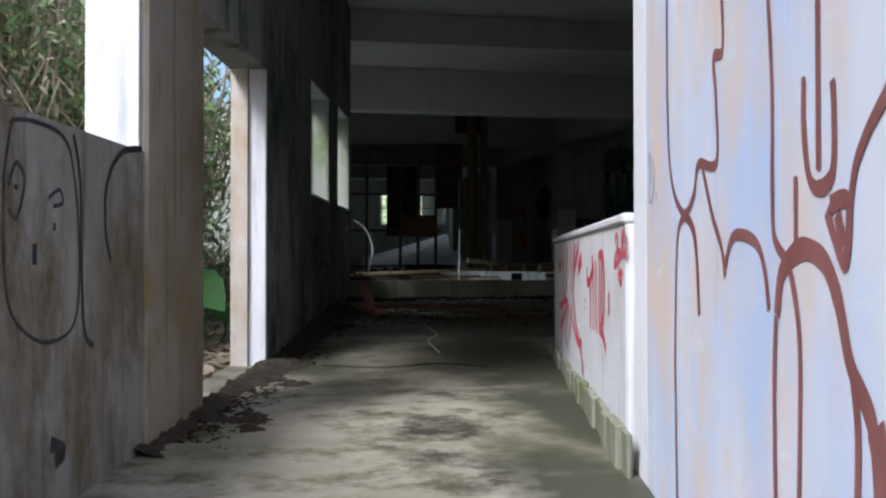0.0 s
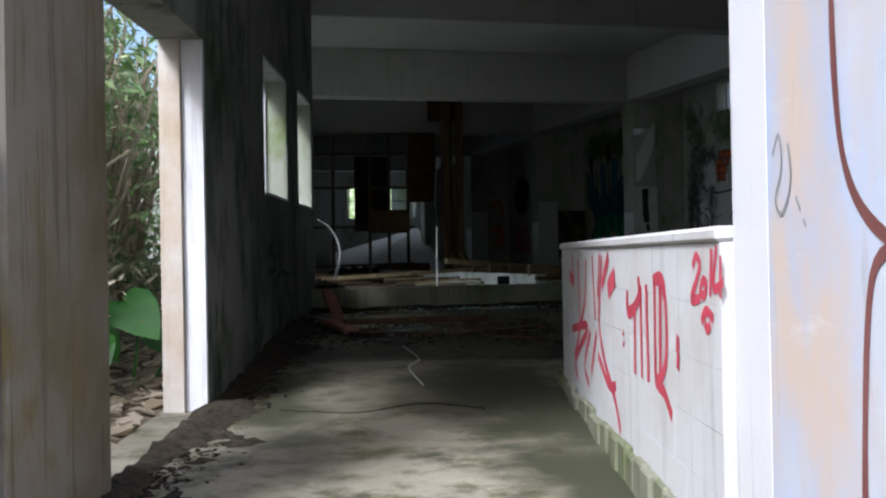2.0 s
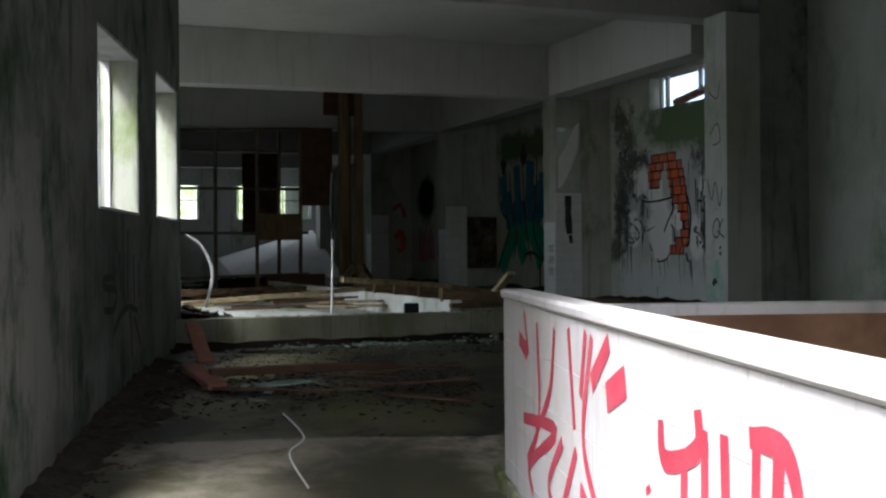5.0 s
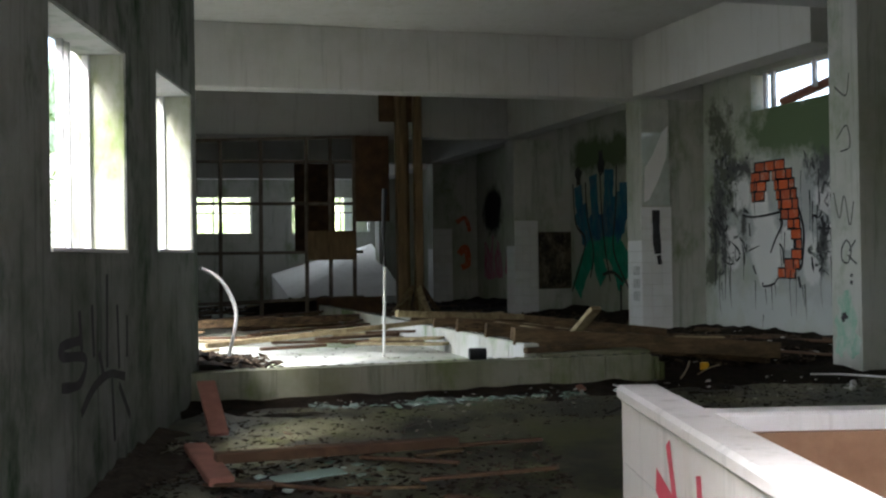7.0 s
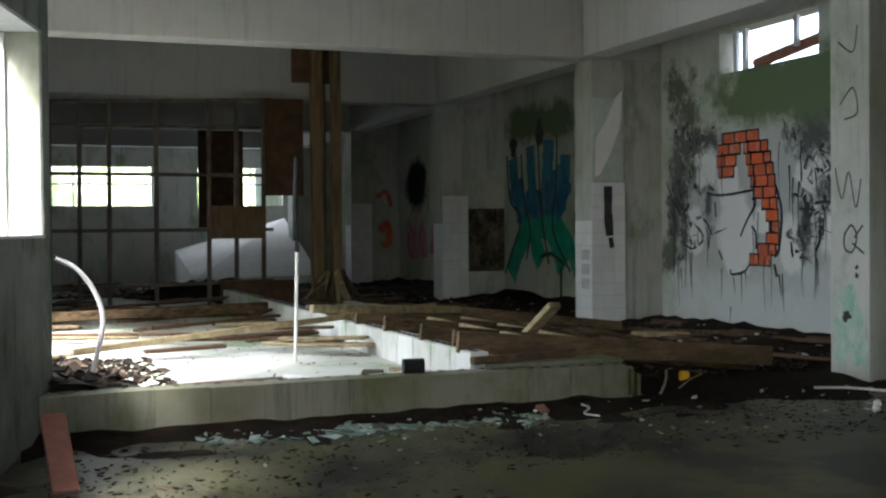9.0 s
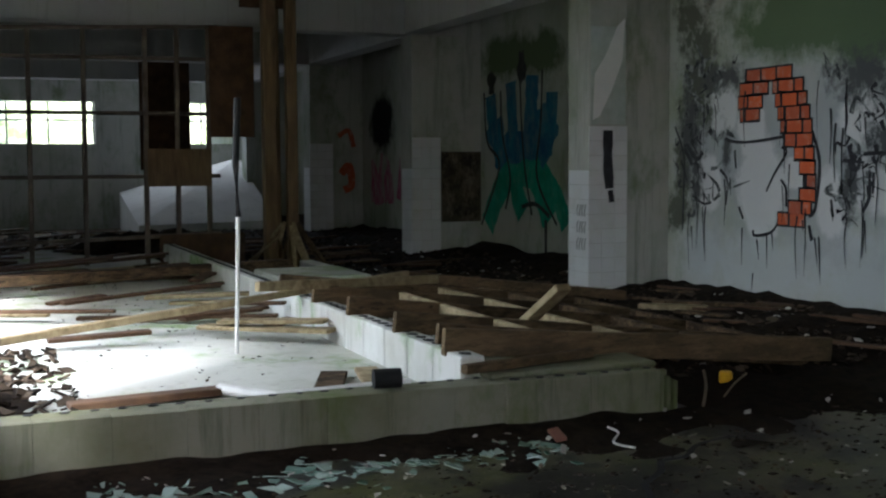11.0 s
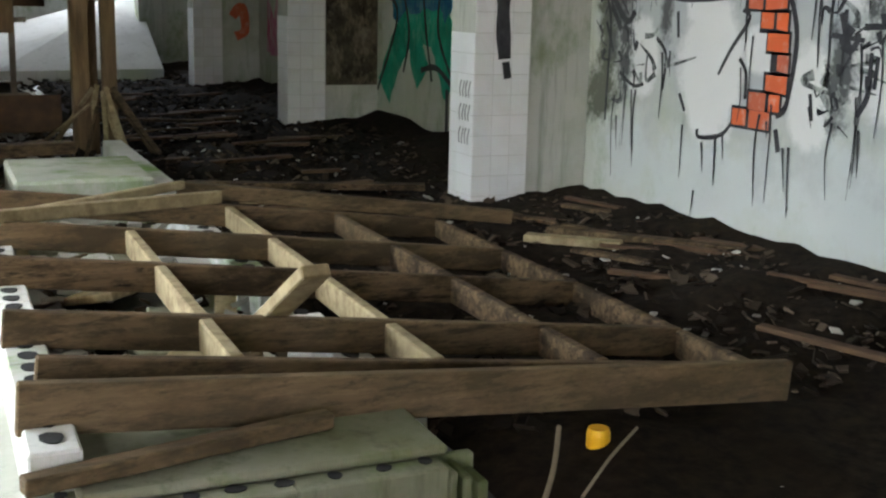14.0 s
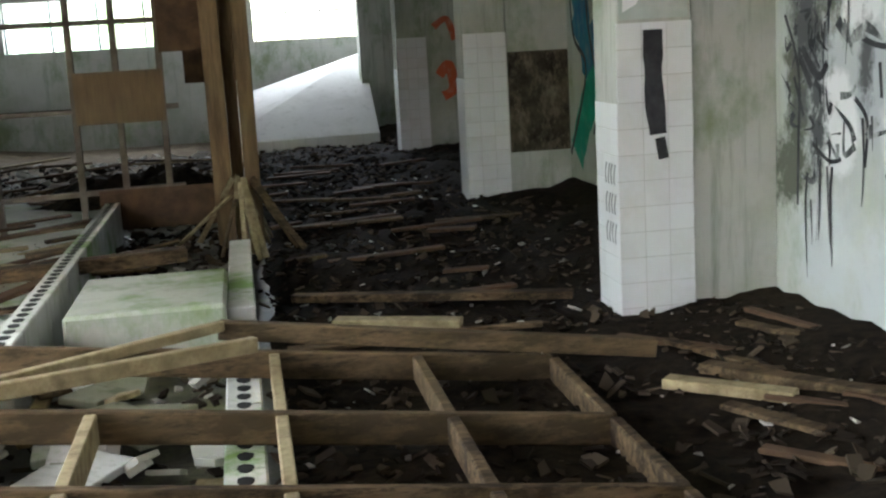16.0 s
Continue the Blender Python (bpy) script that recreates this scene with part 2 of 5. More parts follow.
def worn(name, paint_a, paint_b, wall, lo, hi, rough=0.75):
    """Faded spray paint, broken by the plaster under it."""
    m = M(name, rough, 0, 0.2)
    c = m.mix(m.ramp(m.noise(3.2, 5, 0.65), 0.38, 0.62), paint_a, paint_b)
    c = m.mix(m.ramp(m.noise(6.0, 7, 0.78, (1, 1, 0.5), (4, 2, 7)), lo, hi), c, wall)
    return m.color(c).m


navy_paint = worn("faded_blue_paint", (0.015, 0.1, 0.24), (0.03, 0.2, 0.3), (0.16, 0.24, 0.26), 0.46, 0.72)
teal_paint = worn("faded_teal_paint", (0.01, 0.25, 0.17), (0.02, 0.36, 0.26), (0.18, 0.38, 0.3), 0.5, 0.75)
pink_paint = worn("faded_pink_paint", (0.42, 0.06, 0.16), (0.5, 0.13, 0.24), (0.45, 0.36, 0.38), 0.42, 0.62)
green_pale = worn("pale_green_paint", (0.2, 0.4, 0.29), (0.32, 0.5, 0.4), (0.48, 0.52, 0.48), 0.44, 0.6, 0.8)
smoke_paint = worn("smoky_black_paint", (0.025, 0.027, 0.03), (0.08, 0.085, 0.085), (0.36, 0.38, 0.37), 0.46, 0.58)
yellow_mat = simple("yellow_plastic", (0.75, 0.42, 0.01), (0.68, 0.36, 0.01), 5, 0.45)
pvc = simple("white_pipe", (0.72, 0.72, 0.7), (0.6, 0.6, 0.57), 6, 0.4)
pale_metal = simple("grey_metal", (0.35, 0.36, 0.38), (0.25, 0.25, 0.26), 8, 0.5, 0.6)
alu = simple("white_aluminium", (0.7, 0.7, 0.72), (0.6, 0.6, 0.62), 10, 0.4, 0.2)
brick_red = simple("terracotta", (0.3, 0.14, 0.1), (0.22, 0.1, 0.07), 9, 0.85)
foliage = M("leaves", 0.6, 0, 0.3)
foliage = foliage.color(foliage.mix(foliage.island(), (0.1, 0.2, 0.05), (0.42, 0.5, 0.26))).m
dry_leaf = M("dry_twigs", 0.85)
dry_leaf = dry_leaf.color(dry_leaf.mix(dry_leaf.island(), (0.34, 0.27, 0.18), (0.74, 0.66, 0.52))).m
for _m in (foliage, dry_leaf):
    _t = _m.node_tree
    _p = _t.nodes["Principled BSDF"]
    _tr, _mx = _t.nodes.new("ShaderNodeBsdfTranslucent"), _t.nodes.new("ShaderNodeMixShader")
    _t.links.new(_p.inputs["Base Color"].links[0].from_socket, _tr.inputs[0])
    _mx.inputs[0].default_value = 0.45
    _t.links.new(_p.outputs[0], _mx.inputs[1])
    _t.links.new(_tr.outputs[0], _mx.inputs[2])
    _t.links.new(_mx.outputs[0], _t.nodes["Material Output"].inputs[0])
big_leaf = simple("broad_green_leaf", (0.025, 0.12, 0.01), (0.05, 0.19, 0.02), 6, 0.4, spec=0.5)
earth = simple("leaf_strewn_earth", (0.12, 0.09, 0.06), (0.22, 0.18, 0.13), 6, 0.95, bump=0.8)
# the paler tone paints bright sky showing between the trees
backdrop_mat = simple("woods_with_sky_gaps", (0.3, 0.42, 0.16), (0.72, 0.78, 0.52), 2.2, 0.95, bump=0.0, lo=0.42, hi=0.56)



def floor_stuff(name, base, damp, moss, black, blacks, rough, damp_shade=()):
    m = M(name, rough, 0, 0.4)
    fine = m.noise(30, 6, 0.7)
    c = m.mix(m.ramp(m.noise(0.55, 6, 0.65), 0.4, 0.62), base, damp)
    c = m.mix(m.ramp(m.noise(2.3, 7, 0.72), 0.48, 0.62), c, moss)
    c = m.mix(m.ramp(m.noise(1.1, 7, 0.7, None, (4, 9, 0)), *blacks), c, black)
    # damp stain and shade along the walls, both mixed into the floor colour
    if damp_shade:
        c = m.mix(m.spots(damp_shade, 0.7, 0.45, 1.6, (2, 6, 1)), c, (0.05, 0.052, 0.03))
    return m.color(m.mix(m.ramp(fine, 0.58, 0.8), c, tuple(v * 0.4 for v in damp))).bump(fine, 0.5, 0.008).m


floor_mat = floor_stuff("damp_mossy_floor", (0.115, 0.11, 0.062), (0.05, 0.049, 0.026), (0.075, 0.082, 0.018), (0.011, 0.01, 0.008), (0.48, 0.56), 0.42)
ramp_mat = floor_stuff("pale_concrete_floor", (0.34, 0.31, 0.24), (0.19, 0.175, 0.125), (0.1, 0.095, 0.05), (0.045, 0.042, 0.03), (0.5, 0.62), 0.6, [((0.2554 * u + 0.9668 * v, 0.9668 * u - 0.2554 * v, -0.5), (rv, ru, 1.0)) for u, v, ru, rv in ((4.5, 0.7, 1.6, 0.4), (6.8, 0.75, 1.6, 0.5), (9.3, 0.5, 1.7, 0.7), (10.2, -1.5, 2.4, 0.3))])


# ---- mesh helpers ----
ANGLE = -14.8
CU, CV = Vector((0.2554, 0.9668, 0)), Vector((0.9668, -0.2554, 0))


def uv(u, v, z=0.0):
    """A place in the corridor: u along it, v to its right."""
    return CU * u + CV * v + Vector((0, 0, z))


def mesh_of(name, bm, material, parent=None, label="", smooth=False):
    me = bpy.data.meshes.new(name)
    bm.to_mesh(me)
    bm.free()
    me.materials.append(material)
    if smooth:
        for p in me.polygons:
            p.use_smooth = True
    ob = new(name, me)
    if parent:
        ob.parent = parent
    if label:
        ob["label"] = label
    return ob


def part(name, bm, material, parent, label="", smooth=False):
    return mesh_of(name, bm, material, parent, label, smooth)


def empty(name, label, category, group="", kind=""):
    return tagged(new(name), label, category, group, kind)


def add_box(bm, x0, x1, y0, y1, z0, z1, m=None, bevel=0.0):
    vs = [bm.verts.new((x, y, z)) for x in (x0, x1) for y in (y0, y1) for z in (z0, z1)]
    fs = [bm.faces.new([vs[i] for i in f]) for f in ((0, 1, 3, 2), (4, 6, 7, 5), (0, 4, 5, 1), (2, 3, 7, 6), (0, 2, 6, 4), (1, 5, 7, 3))]
    if bevel:
        es = list({e for f in fs for e in f.edges})
        r = bmesh.ops.bevel(bm, geom=es, offset=bevel, segments=1, affect="EDGES")
        vs = list({v for f in r["faces"] for v in f.verts} | {v for v in vs if v.is_valid})
    if m is not None:
        for v in vs:
            if v.is_valid:
                v.co = m @ v.co
    return vs


UVM = Matrix(((0.9668, 0.2554, 0, 0), (-0.2554, 0.9668, 0, 0), (0, 0, 1, 0), (0, 0, 0, 1)))  # local x = v, local y = u


def box(x0, x1, y0, y1, z0, z1, m=None, bevel=0.0):
    bm = bmesh.new()
    add_box(bm, x0, x1, y0, y1, z0, z1, m, bevel)
    return bm


def corridor_box(u0, u1, v0, v1, z0, z1, bevel=0.0):
    return box(v0, v1, u0, u1, z0, z1, UVM, bevel)


def beam_between(bm, a, b, w, h, roll=0.0, bevel=0.006):
    """A plank from a to b."""
    a, b = Vector(a), Vector(b)
    d = b - a
    q = d.to_track_quat("X", "Z").to_matrix().to_4x4()
    return add_box(bm, 0, d.length, -w / 2, w / 2, -h / 2, h / 2, Matrix.Translation(a) @ q @ pose(0, 0, 0, roll), bevel)


def tube(bm, pts, r, sides=8):
    pts = [Vector(p) for p in pts]
    rings = []
    for i, p in enumerate(pts):
        d = (pts[min(i + 1, len(pts) - 1)] - pts[max(i - 1, 0)]).normalized()
        q = d.to_track_quat("Z", "Y").to_matrix()
        rr = r[i] if isinstance(r, (list, tuple)) else r
        rings.append([bm.verts.new(p + q @ Vector((rr * math.cos(6.2832 * k / sides), rr * math.sin(6.2832 * k / sides), 0))) for k in range(sides)])
    for a, b in zip(rings, rings[1:]):
        for k in range(sides):
            bm.faces.new((a[k], a[(k + 1) % sides], b[(k + 1) % sides], b[k]))
    bm.faces.new(rings[0][::-1])
    bm.faces.new(rings[-1])


def spline(pts, n=6):
    """Catmull-Rom through 2D or 3D points."""
    pts = [Vector(p) for p in pts]
    if len(pts) < 3:
        return pts
    out = []
    for i in range(len(pts) - 1):
        p0, p1, p2, p3 = pts[max(i - 1, 0)], pts[i], pts[i + 1], pts[min(i + 2, len(pts) - 1)]
        for k in range(n):
            t = k / n
            out.append(0.5 * (2 * p1 + (p2 - p0) * t + (2 * p0 - 5 * p1 + 4 * p2 - p3) * t * t + (3 * p1 - p0 - 3 * p2 + p3) * t ** 3))
    return out + [pts[-1]]


def ribbon(bm, pts, width, m, lift=0.0015, taper=False):
    """A stroke of paint in the plane of m (local x, y), lift off it along local z."""
    s = spline([(p[0], p[1]) for p in pts])
    rows = []
    for i, p in enumerate(s):
        d = (s[min(i + 1, len(s) - 1)] - s[max(i - 1, 0)])
        d = d.normalized() if d.length > 1e-6 else Vector((0, 1))
        n = Vector((-d.y, d.x))
        w = width / 2 * (1 + 0.22 * noise.noise((p.x * 9, p.y * 9, width * 50)))
        if taper:
            w *= 1 - 0.8 * i / max(len(s) - 1, 1)
        rows.append([bm.verts.new(m @ Vector((q.x, q.y, lift))) for q in (p + n * w, p - n * w)])
    for a, b in zip(rows, rows[1:]):
        bm.faces.new((a[0], a[1], b[1], b[0]))


def blob(bm, x, y, rx, ry, m, lift=0.004, rough=0.25, seed=0.0, n=28):
    """An uneven patch of paint."""
    c = bm.verts.new(m @ Vector((x, y, lift)))
    vs = []
    for k in range(n):
        a = 6.2832 * k / n
        r = 1 + rough * 2 * noise.noise((math.cos(a) * 1.7 + seed, math.sin(a) * 1.7 + x, y + seed))
        vs.append(bm.verts.new(m @ Vector((x + rx * r * math.cos(a), y + ry * r * math.sin(a), lift))))
    for k in range(n):
        bm.faces.new((c, vs[k], vs[(k + 1) % n]))


def plane_uv(v, flip=1):
    """Local x = u along the corridor, local y = z; the face looks to +v (flip 1) or -v."""
    o, x, y = CV * v, CU, Vector((0, 0, 1))
    n = CV * flip
    return Matrix(((x.x, y.x, n.x, o.x), (x.y, y.y, n.y, o.y), (x.z, y.z, n.z, o.z), (0, 0, 0, 1)))


def plane_x(x):
    """Local x = world y, local y = z, on the wall at x, facing -x."""
    return Matrix(((0, 0, -1, x), (1, 0, 0, 0), (0, 1, 0, 0), (0, 0, 0, 1)))


def plane_y(y):
    """Local x = world x, local y = z, on a face at y, facing -y."""
    return Matrix(((1, 0, 0, 0), (0, 0, -1, y), (0, 1, 0, 0), (0, 0, 0, 1)))


PROFILE = [(-40, -0.95), (-6, -0.95), (0, -0.75), (5, -0.5), (10, -0.32), (12.5, -0.1), (15, 0.0), (90, 0.0)]


def floor_z(x, y):
    u = Vector((x, y, 0)).dot(CU)
    return float(np.interp(u, [p[0] for p in PROFILE], [p[1] for p in PROFILE]))


# ---- large structure ----
def floor_sheet(name, u0, u1, ny, material, label):
    bm = bmesh.new()
    nx = 60
    grid = []
    for j in range(ny + 1):
        row = []
        for i in range(nx + 1):
            p = uv(u0 + (u1 - u0) * j / ny, -1.97 + 16.5 * i / nx)
            row.append(bm.verts.new((p.x, p.y, floor_z(p.x, p.y) + 0.012 * noise.noise((p.x * 1.3, p.y * 1.3, 0)))))
        grid.append(row)
    for a, c in zip(grid, grid[1:]):
        for i in range(nx):
            bm.faces.new((a[i], a[i + 1], c[i + 1], c[i]))
    return tagged(mesh_of(name, bm, material, smooth=True), label, "floor", kind="structure")


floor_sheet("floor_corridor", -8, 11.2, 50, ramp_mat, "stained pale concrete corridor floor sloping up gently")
floor_sheet("floor_room", 11.2, 47, 90, floor_mat, "dark damp mossy concrete floor strewn with dirt")

WALL_V0, WALL_V1 = -1.96, -1.67
bm = bmesh.new()
for u0, u1, z0, z1 in ((-0.5, 5.8, -1.2, 1.03), (9.36, 11.87, -1, 4.0), (11.87, 13.39, -1, 1.19), (11.87, 13.39, 2.4, 4.0), (13.39, 14.26, -1, 4.0), (14.26, 15.56, -1, 1.2), (14.26, 15.56, 2.45, 4.0), (15.56, 15.74, -1, 4.0), (7.03, 9.36, 2.05, 4.0)):
    add_box(bm, WALL_V0, WALL_V1, u0, u1, z0, z1, UVM)
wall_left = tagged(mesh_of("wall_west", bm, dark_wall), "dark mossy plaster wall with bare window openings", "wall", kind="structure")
tagged(mesh_of("parapet_west", corridor_box(-0.5, 5.79, -1.665, -1.655, -1.2, 1.03), grey_wall), "grey concrete parapet below an open window", "wall", kind="structure")
tagged(mesh_of("pillar_west", corridor_box(5.8, 7.03, -1.96, -1.64, -1.2, 4.0, 0.02), brown_wall), "brown-stained concrete pillar", "pillar", kind="structure")
tagged(mesh_of("window_jamb", corridor_box(5.77, 5.797, -1.95, -1.68, 1.03, 4.0), jamb_white), "white painted window jamb", "jamb", kind="structure")
jb = empty("door_jamb", "white jamb with a peeling brown edge beside the open doorway", "jamb", kind="structure")
part("inner_strip", corridor_box(9.31, 9.357, -1.81, -1.675, -0.6, 2.05), jamb_white, jb)
part("outer_strip", corridor_box(9.27, 9.357, -1.95, -1.815, -0.6, 2.05), jamb_brown, jb, "peeling brown outer strip")
for nm, u1, z0, z1, far in (("window_1", 13.39, 1.19, 2.4, 11.87), ("window_2", 15.56, 1.2, 2.45, 14.26)):
    w = empty(nm, "bare window opening with white reveals and remains of an aluminium frame", "window", kind="structure")
    part("reveal", corridor_box(u1 - 0.012, u1 - 0.002, -1.95, -1.68, z0 + 0.015, z1 - 0.005), reveal_mat, w)
    part("sill", corridor_box(far + 0.01, u1 - 0.02, -1.97, -1.66, z0 + 0.002, z0 + 0.02), jamb_white, w)
    part("head", corridor_box(far + 0.01, u1 - 0.02, -1.95, -1.68, z1 - 0.015, z1 - 0.003), green_wall, w)
    for k in (0.02, 0.62, 0.7, 0.97):
        uu = far + (u1 - far) * k
        part("mullion", corridor_box(uu, uu + 0.03, -1.92, -1.88, z0 + 0.02, z1 - 0.02), alu, w)

bm = corridor_box(-2.0, 5.42, 0.75, 0.99, -1.2, 4.0, 0.012)
wall_right = tagged(mesh_of("wall_east", bm, blue_wall), "pale blue and peach plaster wall covered in graffiti", "wall", kind="structure")

tagged(mesh_of("wall_edge", corridor_box(5.04, 5.418, 0.7478, 0.7495, -0.5, 4.0), jamb_white), "white edge strip of the pale plaster wall", "trim", kind="structure")
tagged(mesh_of("wall_end", corridor_box(5.421, 5.427, 0.76, 0.98, -0.5, 4.0), jamb_white), "white end face of the pale plaster wall", "trim", kind="structure")
low = empty("low_wall", "low white block wall with a concrete cap and red graffiti", "wall", kind="structure")
part("face", corridor_box(5.43, 10.18, 0.716, 0.825, -0.8, 0.652, 0.008), white_wall, low)
part("cap", corridor_box(5.43, 10.2, 0.695, 0.84, 0.654, 0.703, 0.012), white_wall, low)
for r in range(6):
    for k in range(14):
        u0 = 5.2 + 0.4 * k - (0.2 if r % 2 else 0)
        ua, ub = max(u0, 5.43), min(u0 + 0.3985, 10.18)
        if ub - ua > 0.05:
            part("block", corridor_box(ua, ub, 0.7095 + 0.001 * random.random(), 0.7155, 0.652 - 0.2 * (r + 1), 0.6505 - 0.2 * r, 0.001), white_wall, low)
bm = bmesh.new()
for k in range(24):
    add_box(bm, 0.685 - 0.03 * random.random(), 0.709, 5.2 + 0.217 * k, 5.2 + 0.217 * k + 0.2, -0.8, floor_z(*uv(5.2 + 0.217 * k, 0.7).xy) + 0.05 + 0.12 * (1 - k / 24) + 0.04 * random.random(), UVM, 0.01)
part("footing", bm, slab_mat, low, "mossy broken footing")
bx = empty("planter_box", "low white wall lined inside with brown board", "wall", kind="structure")
part("back", corridor_box(10.05, 10.19, 0.843, 4.2, -0.6, 0.62, 0.01), white_wall, bx)
part("lining", corridor_box(10.01, 10.047, 0.845, 4.2, -0.5, 0.56), brown_panel, bx, "brown board lining")

# unseen wall, added to keep daylight out of the room's south side
tagged(mesh_of("wall_south", box(2.3, 11.0, 3.6, 3.9, -1.2, 4.0), dark_wall), "plain plaster wall added out of view to close the room", "wall", kind="structure")

# main room
XW = 9.5
bm = bmesh.new()
for y0, y1, z0, z1 in ((3.9, 17.25, -0.6, 4.0), (17.25, 18.9, -0.6, 2.9), (17.25, 18.9, 3.36, 4.0), (18.9, 20.3, -0.6, 4.0), (20.3, 45, -0.6, 4.0)):
    xw = XW + (0.28 if y0 > 20 else 0.0)
    add_box(bm, xw, xw + 0.25, y0, y1, z0, z1)
wall_room = tagged(mesh_of("wall_room_east", bm, mural_plaster()), "stained white plaster wall with drips and graffiti", "wall", kind="structure")
PIERS = [(8.38, 15.7), (8.53, 20.05), (8.68, 25.3), (8.73, 30.6), (8.73, 35.6)]
for x0, y0 in PIERS:
    # first return: dark mossy plaster, which also puts its shadow into the colour
    yr = y0 if y0 > 16 else 15.25
    tagged(mesh_of("pier_return", box(x0 + 0.46, XW + (0.28 if y0 > 25 else 0) - 0.003, yr + 0.04, yr + 0.44, -0.4, 3.97), room_wall if y0 > 16 else dark_wall), "plain plastered return wall", "wall", kind="structure")

BEAM_Z, CEIL_Z = 3.2, 3.98
for i, y0 in enumerate((15.7, 20.05, 25.3, 30.6, 35.6)):
    tagged(mesh_of("cross_beam", box(1.65, XW - 0.01, y0 + 0.02, y0 + 0.36, BEAM_Z if i else 3.56, CEIL_Z, None, 0.01), ceiling_mat), "deep white plastered ceiling beam", "beam", "ceiling beams", "structure")
for (xa, ya), (xb, yb) in zip(PIERS, PIERS[1:]):
    tagged(mesh_of("edge_beam", box(xa + 0.06, xa + 0.4, ya + 0.38, yb, BEAM_Z + 0.02, CEIL_Z - 0.01), ceiling_mat), "white plastered beam above the piers", "beam", "ceiling beams", "structure")
bm = bmesh.new()
add_box(bm, 1.3, 12, 3.6, 45, CEIL_Z, CEIL_Z + 0.25)
# roof over the corridor, added out of view to stop daylight leaking in
add_box(bm, -2.2, 3.4, 5.8, 16.2, 4.0, 4.25, UVM)
tagged(mesh_of("ceiling", bm, ceiling_mat), "plain stained plaster ceiling", "ceiling", kind="structure")

# far wall and its windows
YF = 38.0
bm = bmesh.new()
for x0, x1, z0, z1 in ((-8, 2.0, -0.5, 4), (2.0, 5.75, -0.5, 1.88), (2.0, 5.75, 2.85, 4), (5.75, 6.85, -0.5, 4), (6.85, 9.05, -0.5, 1.88), (6.85, 9.05, 2.85, 4), (9.05, 10, -0.5, 4)):
    add_box(bm, x0, x1, YF, YF + 0.25, z0, z1)
tagged(mesh_of("wall_north", bm, room_wall), "pale plaster wall with bare window openings", "wall", kind="structure")
for nm, xs in (("window_3", (2.02, 2.9, 3.8, 4.7, 5.7)), ("window_4", (6.88, 7.5, 8.2, 9.0))):
    w = empty(nm, "wide window opening with thin bars", "window", kind="structure")
    for x in xs:
        part("bar", box(x, x + 0.04, YF + 0.08, YF + 0.12, 1.885, 2.845), pale_metal, w)
    part("rail", box(xs[0], xs[-1], YF + 0.09, YF + 0.11, 2.4, 2.44), pale_metal, w)

# left side of the room: a wide opening to the garden
bm = bmesh.new()
for y0, y1, z0, z1 in ((15.95, 16.1, -0.3, 4.0), (16.1, 20.6, -0.3, 0.5), (16.1, 20.6, 2.75, 4.0), (20.6, YF, -0.3, 4.0)):
    add_box(bm, 1.35, 1.6, y0, y1, z0, z1)
tagged(mesh_of("wall_garden", bm, room_wall), "plain plaster wall added out of view to close the room with a wide opening to the garden", "wall", kind="structure")

window_light("garden_light", (1.75, 18.3, 1.7), (3.9, 17.0, 0.2), 4.4, 1.9, 11.0, spread=120)
window_light("window_light_1", uv(12.65, -2.05, 1.8), uv(12.9, 1.0, 0.8), 1.4, 1.1, 0.25)
window_light("window_light_2", uv(14.9, -2.05, 1.8), uv(15.2, 1.0, 0.8), 1.1, 1.1, 0.4)
window_light("far_light_1", (3.9, YF + 0.3, 2.4), (4.5, 25, 0.5), 3.6, 0.9, 4.5)
window_light("far_light_2", (7.9, YF + 0.3, 2.4), (7.5, 33, 0.5), 2.1, 0.9, 6.5)
window_light("high_light", (9.8, 18.1, 3.15), (7, 18.1, 0), 1.5, 0.4, 0.15)

# ---- pool, slab and timber frame ----
pool = empty("sunken_floor", "pale concrete floor with moss and scattered planks", "floor", kind="structure")
part("bed", box(1.65, 5.14, 15.5, 28, 0.02, 0.14), pool_mat, pool)
kerb = empty("front_kerb", "mossy grey hollow-block kerb across the floor", "kerb", kind="structure")
for k in range(9):
    part("block", box(2.3 + 0.34 * k if k else 2.3, 2.3 + 0.34 * (k + 1) - 0.001, 15.3, 15.5, -0.1, 0.27 - 0.004 * random.random(), None, 0.003), slab_mat, kerb)
bench = empty("bench_slab", "mossy concrete bench of hollow blocks with broken end", "slab", kind="structure")
for x0, x1 in ((5.3, 5.8), (5.802, 6.24)):
    part("block", box(x0, x1, 15.28, 15.37, -0.1, 0.27, None, 0.006), slab_mat, bench)
    part("block_back", box(x0, x1, 15.372, 15.5, -0.1, 0.262, None, 0.004), slab_mat, bench)
for k, x in enumerate((6.242, 6.3, 6.36)):
    part("block_web", box(x, x + 0.032, 15.29 + 0.02 * k, 15.45, -0.1, 0.25 - 0.03 * k, None, 0.008), slab_mat, bench, "broken open web of a hollow block")
part("block_web", box(6.242, 6.4, 15.452, 15.49, -0.1, 0.23, None, 0.008), slab_mat, bench, "broken open web of a hollow block")
part("top", box(5.25, 6.28, 15.372, 15.95, 0.266, 0.3, None, 0.012), slab_mat, bench)
side = empty("pool_kerb", "white hollow-block kerb with black discs for shaded cells on top", "kerb", kind="structure")
for k in range(24):
    y = 15.5 + 0.4 * k
    part("block", box(5.14, 5.28, y, y + 0.394, 0.0, 0.38, None, 0.008), block_mat, side)
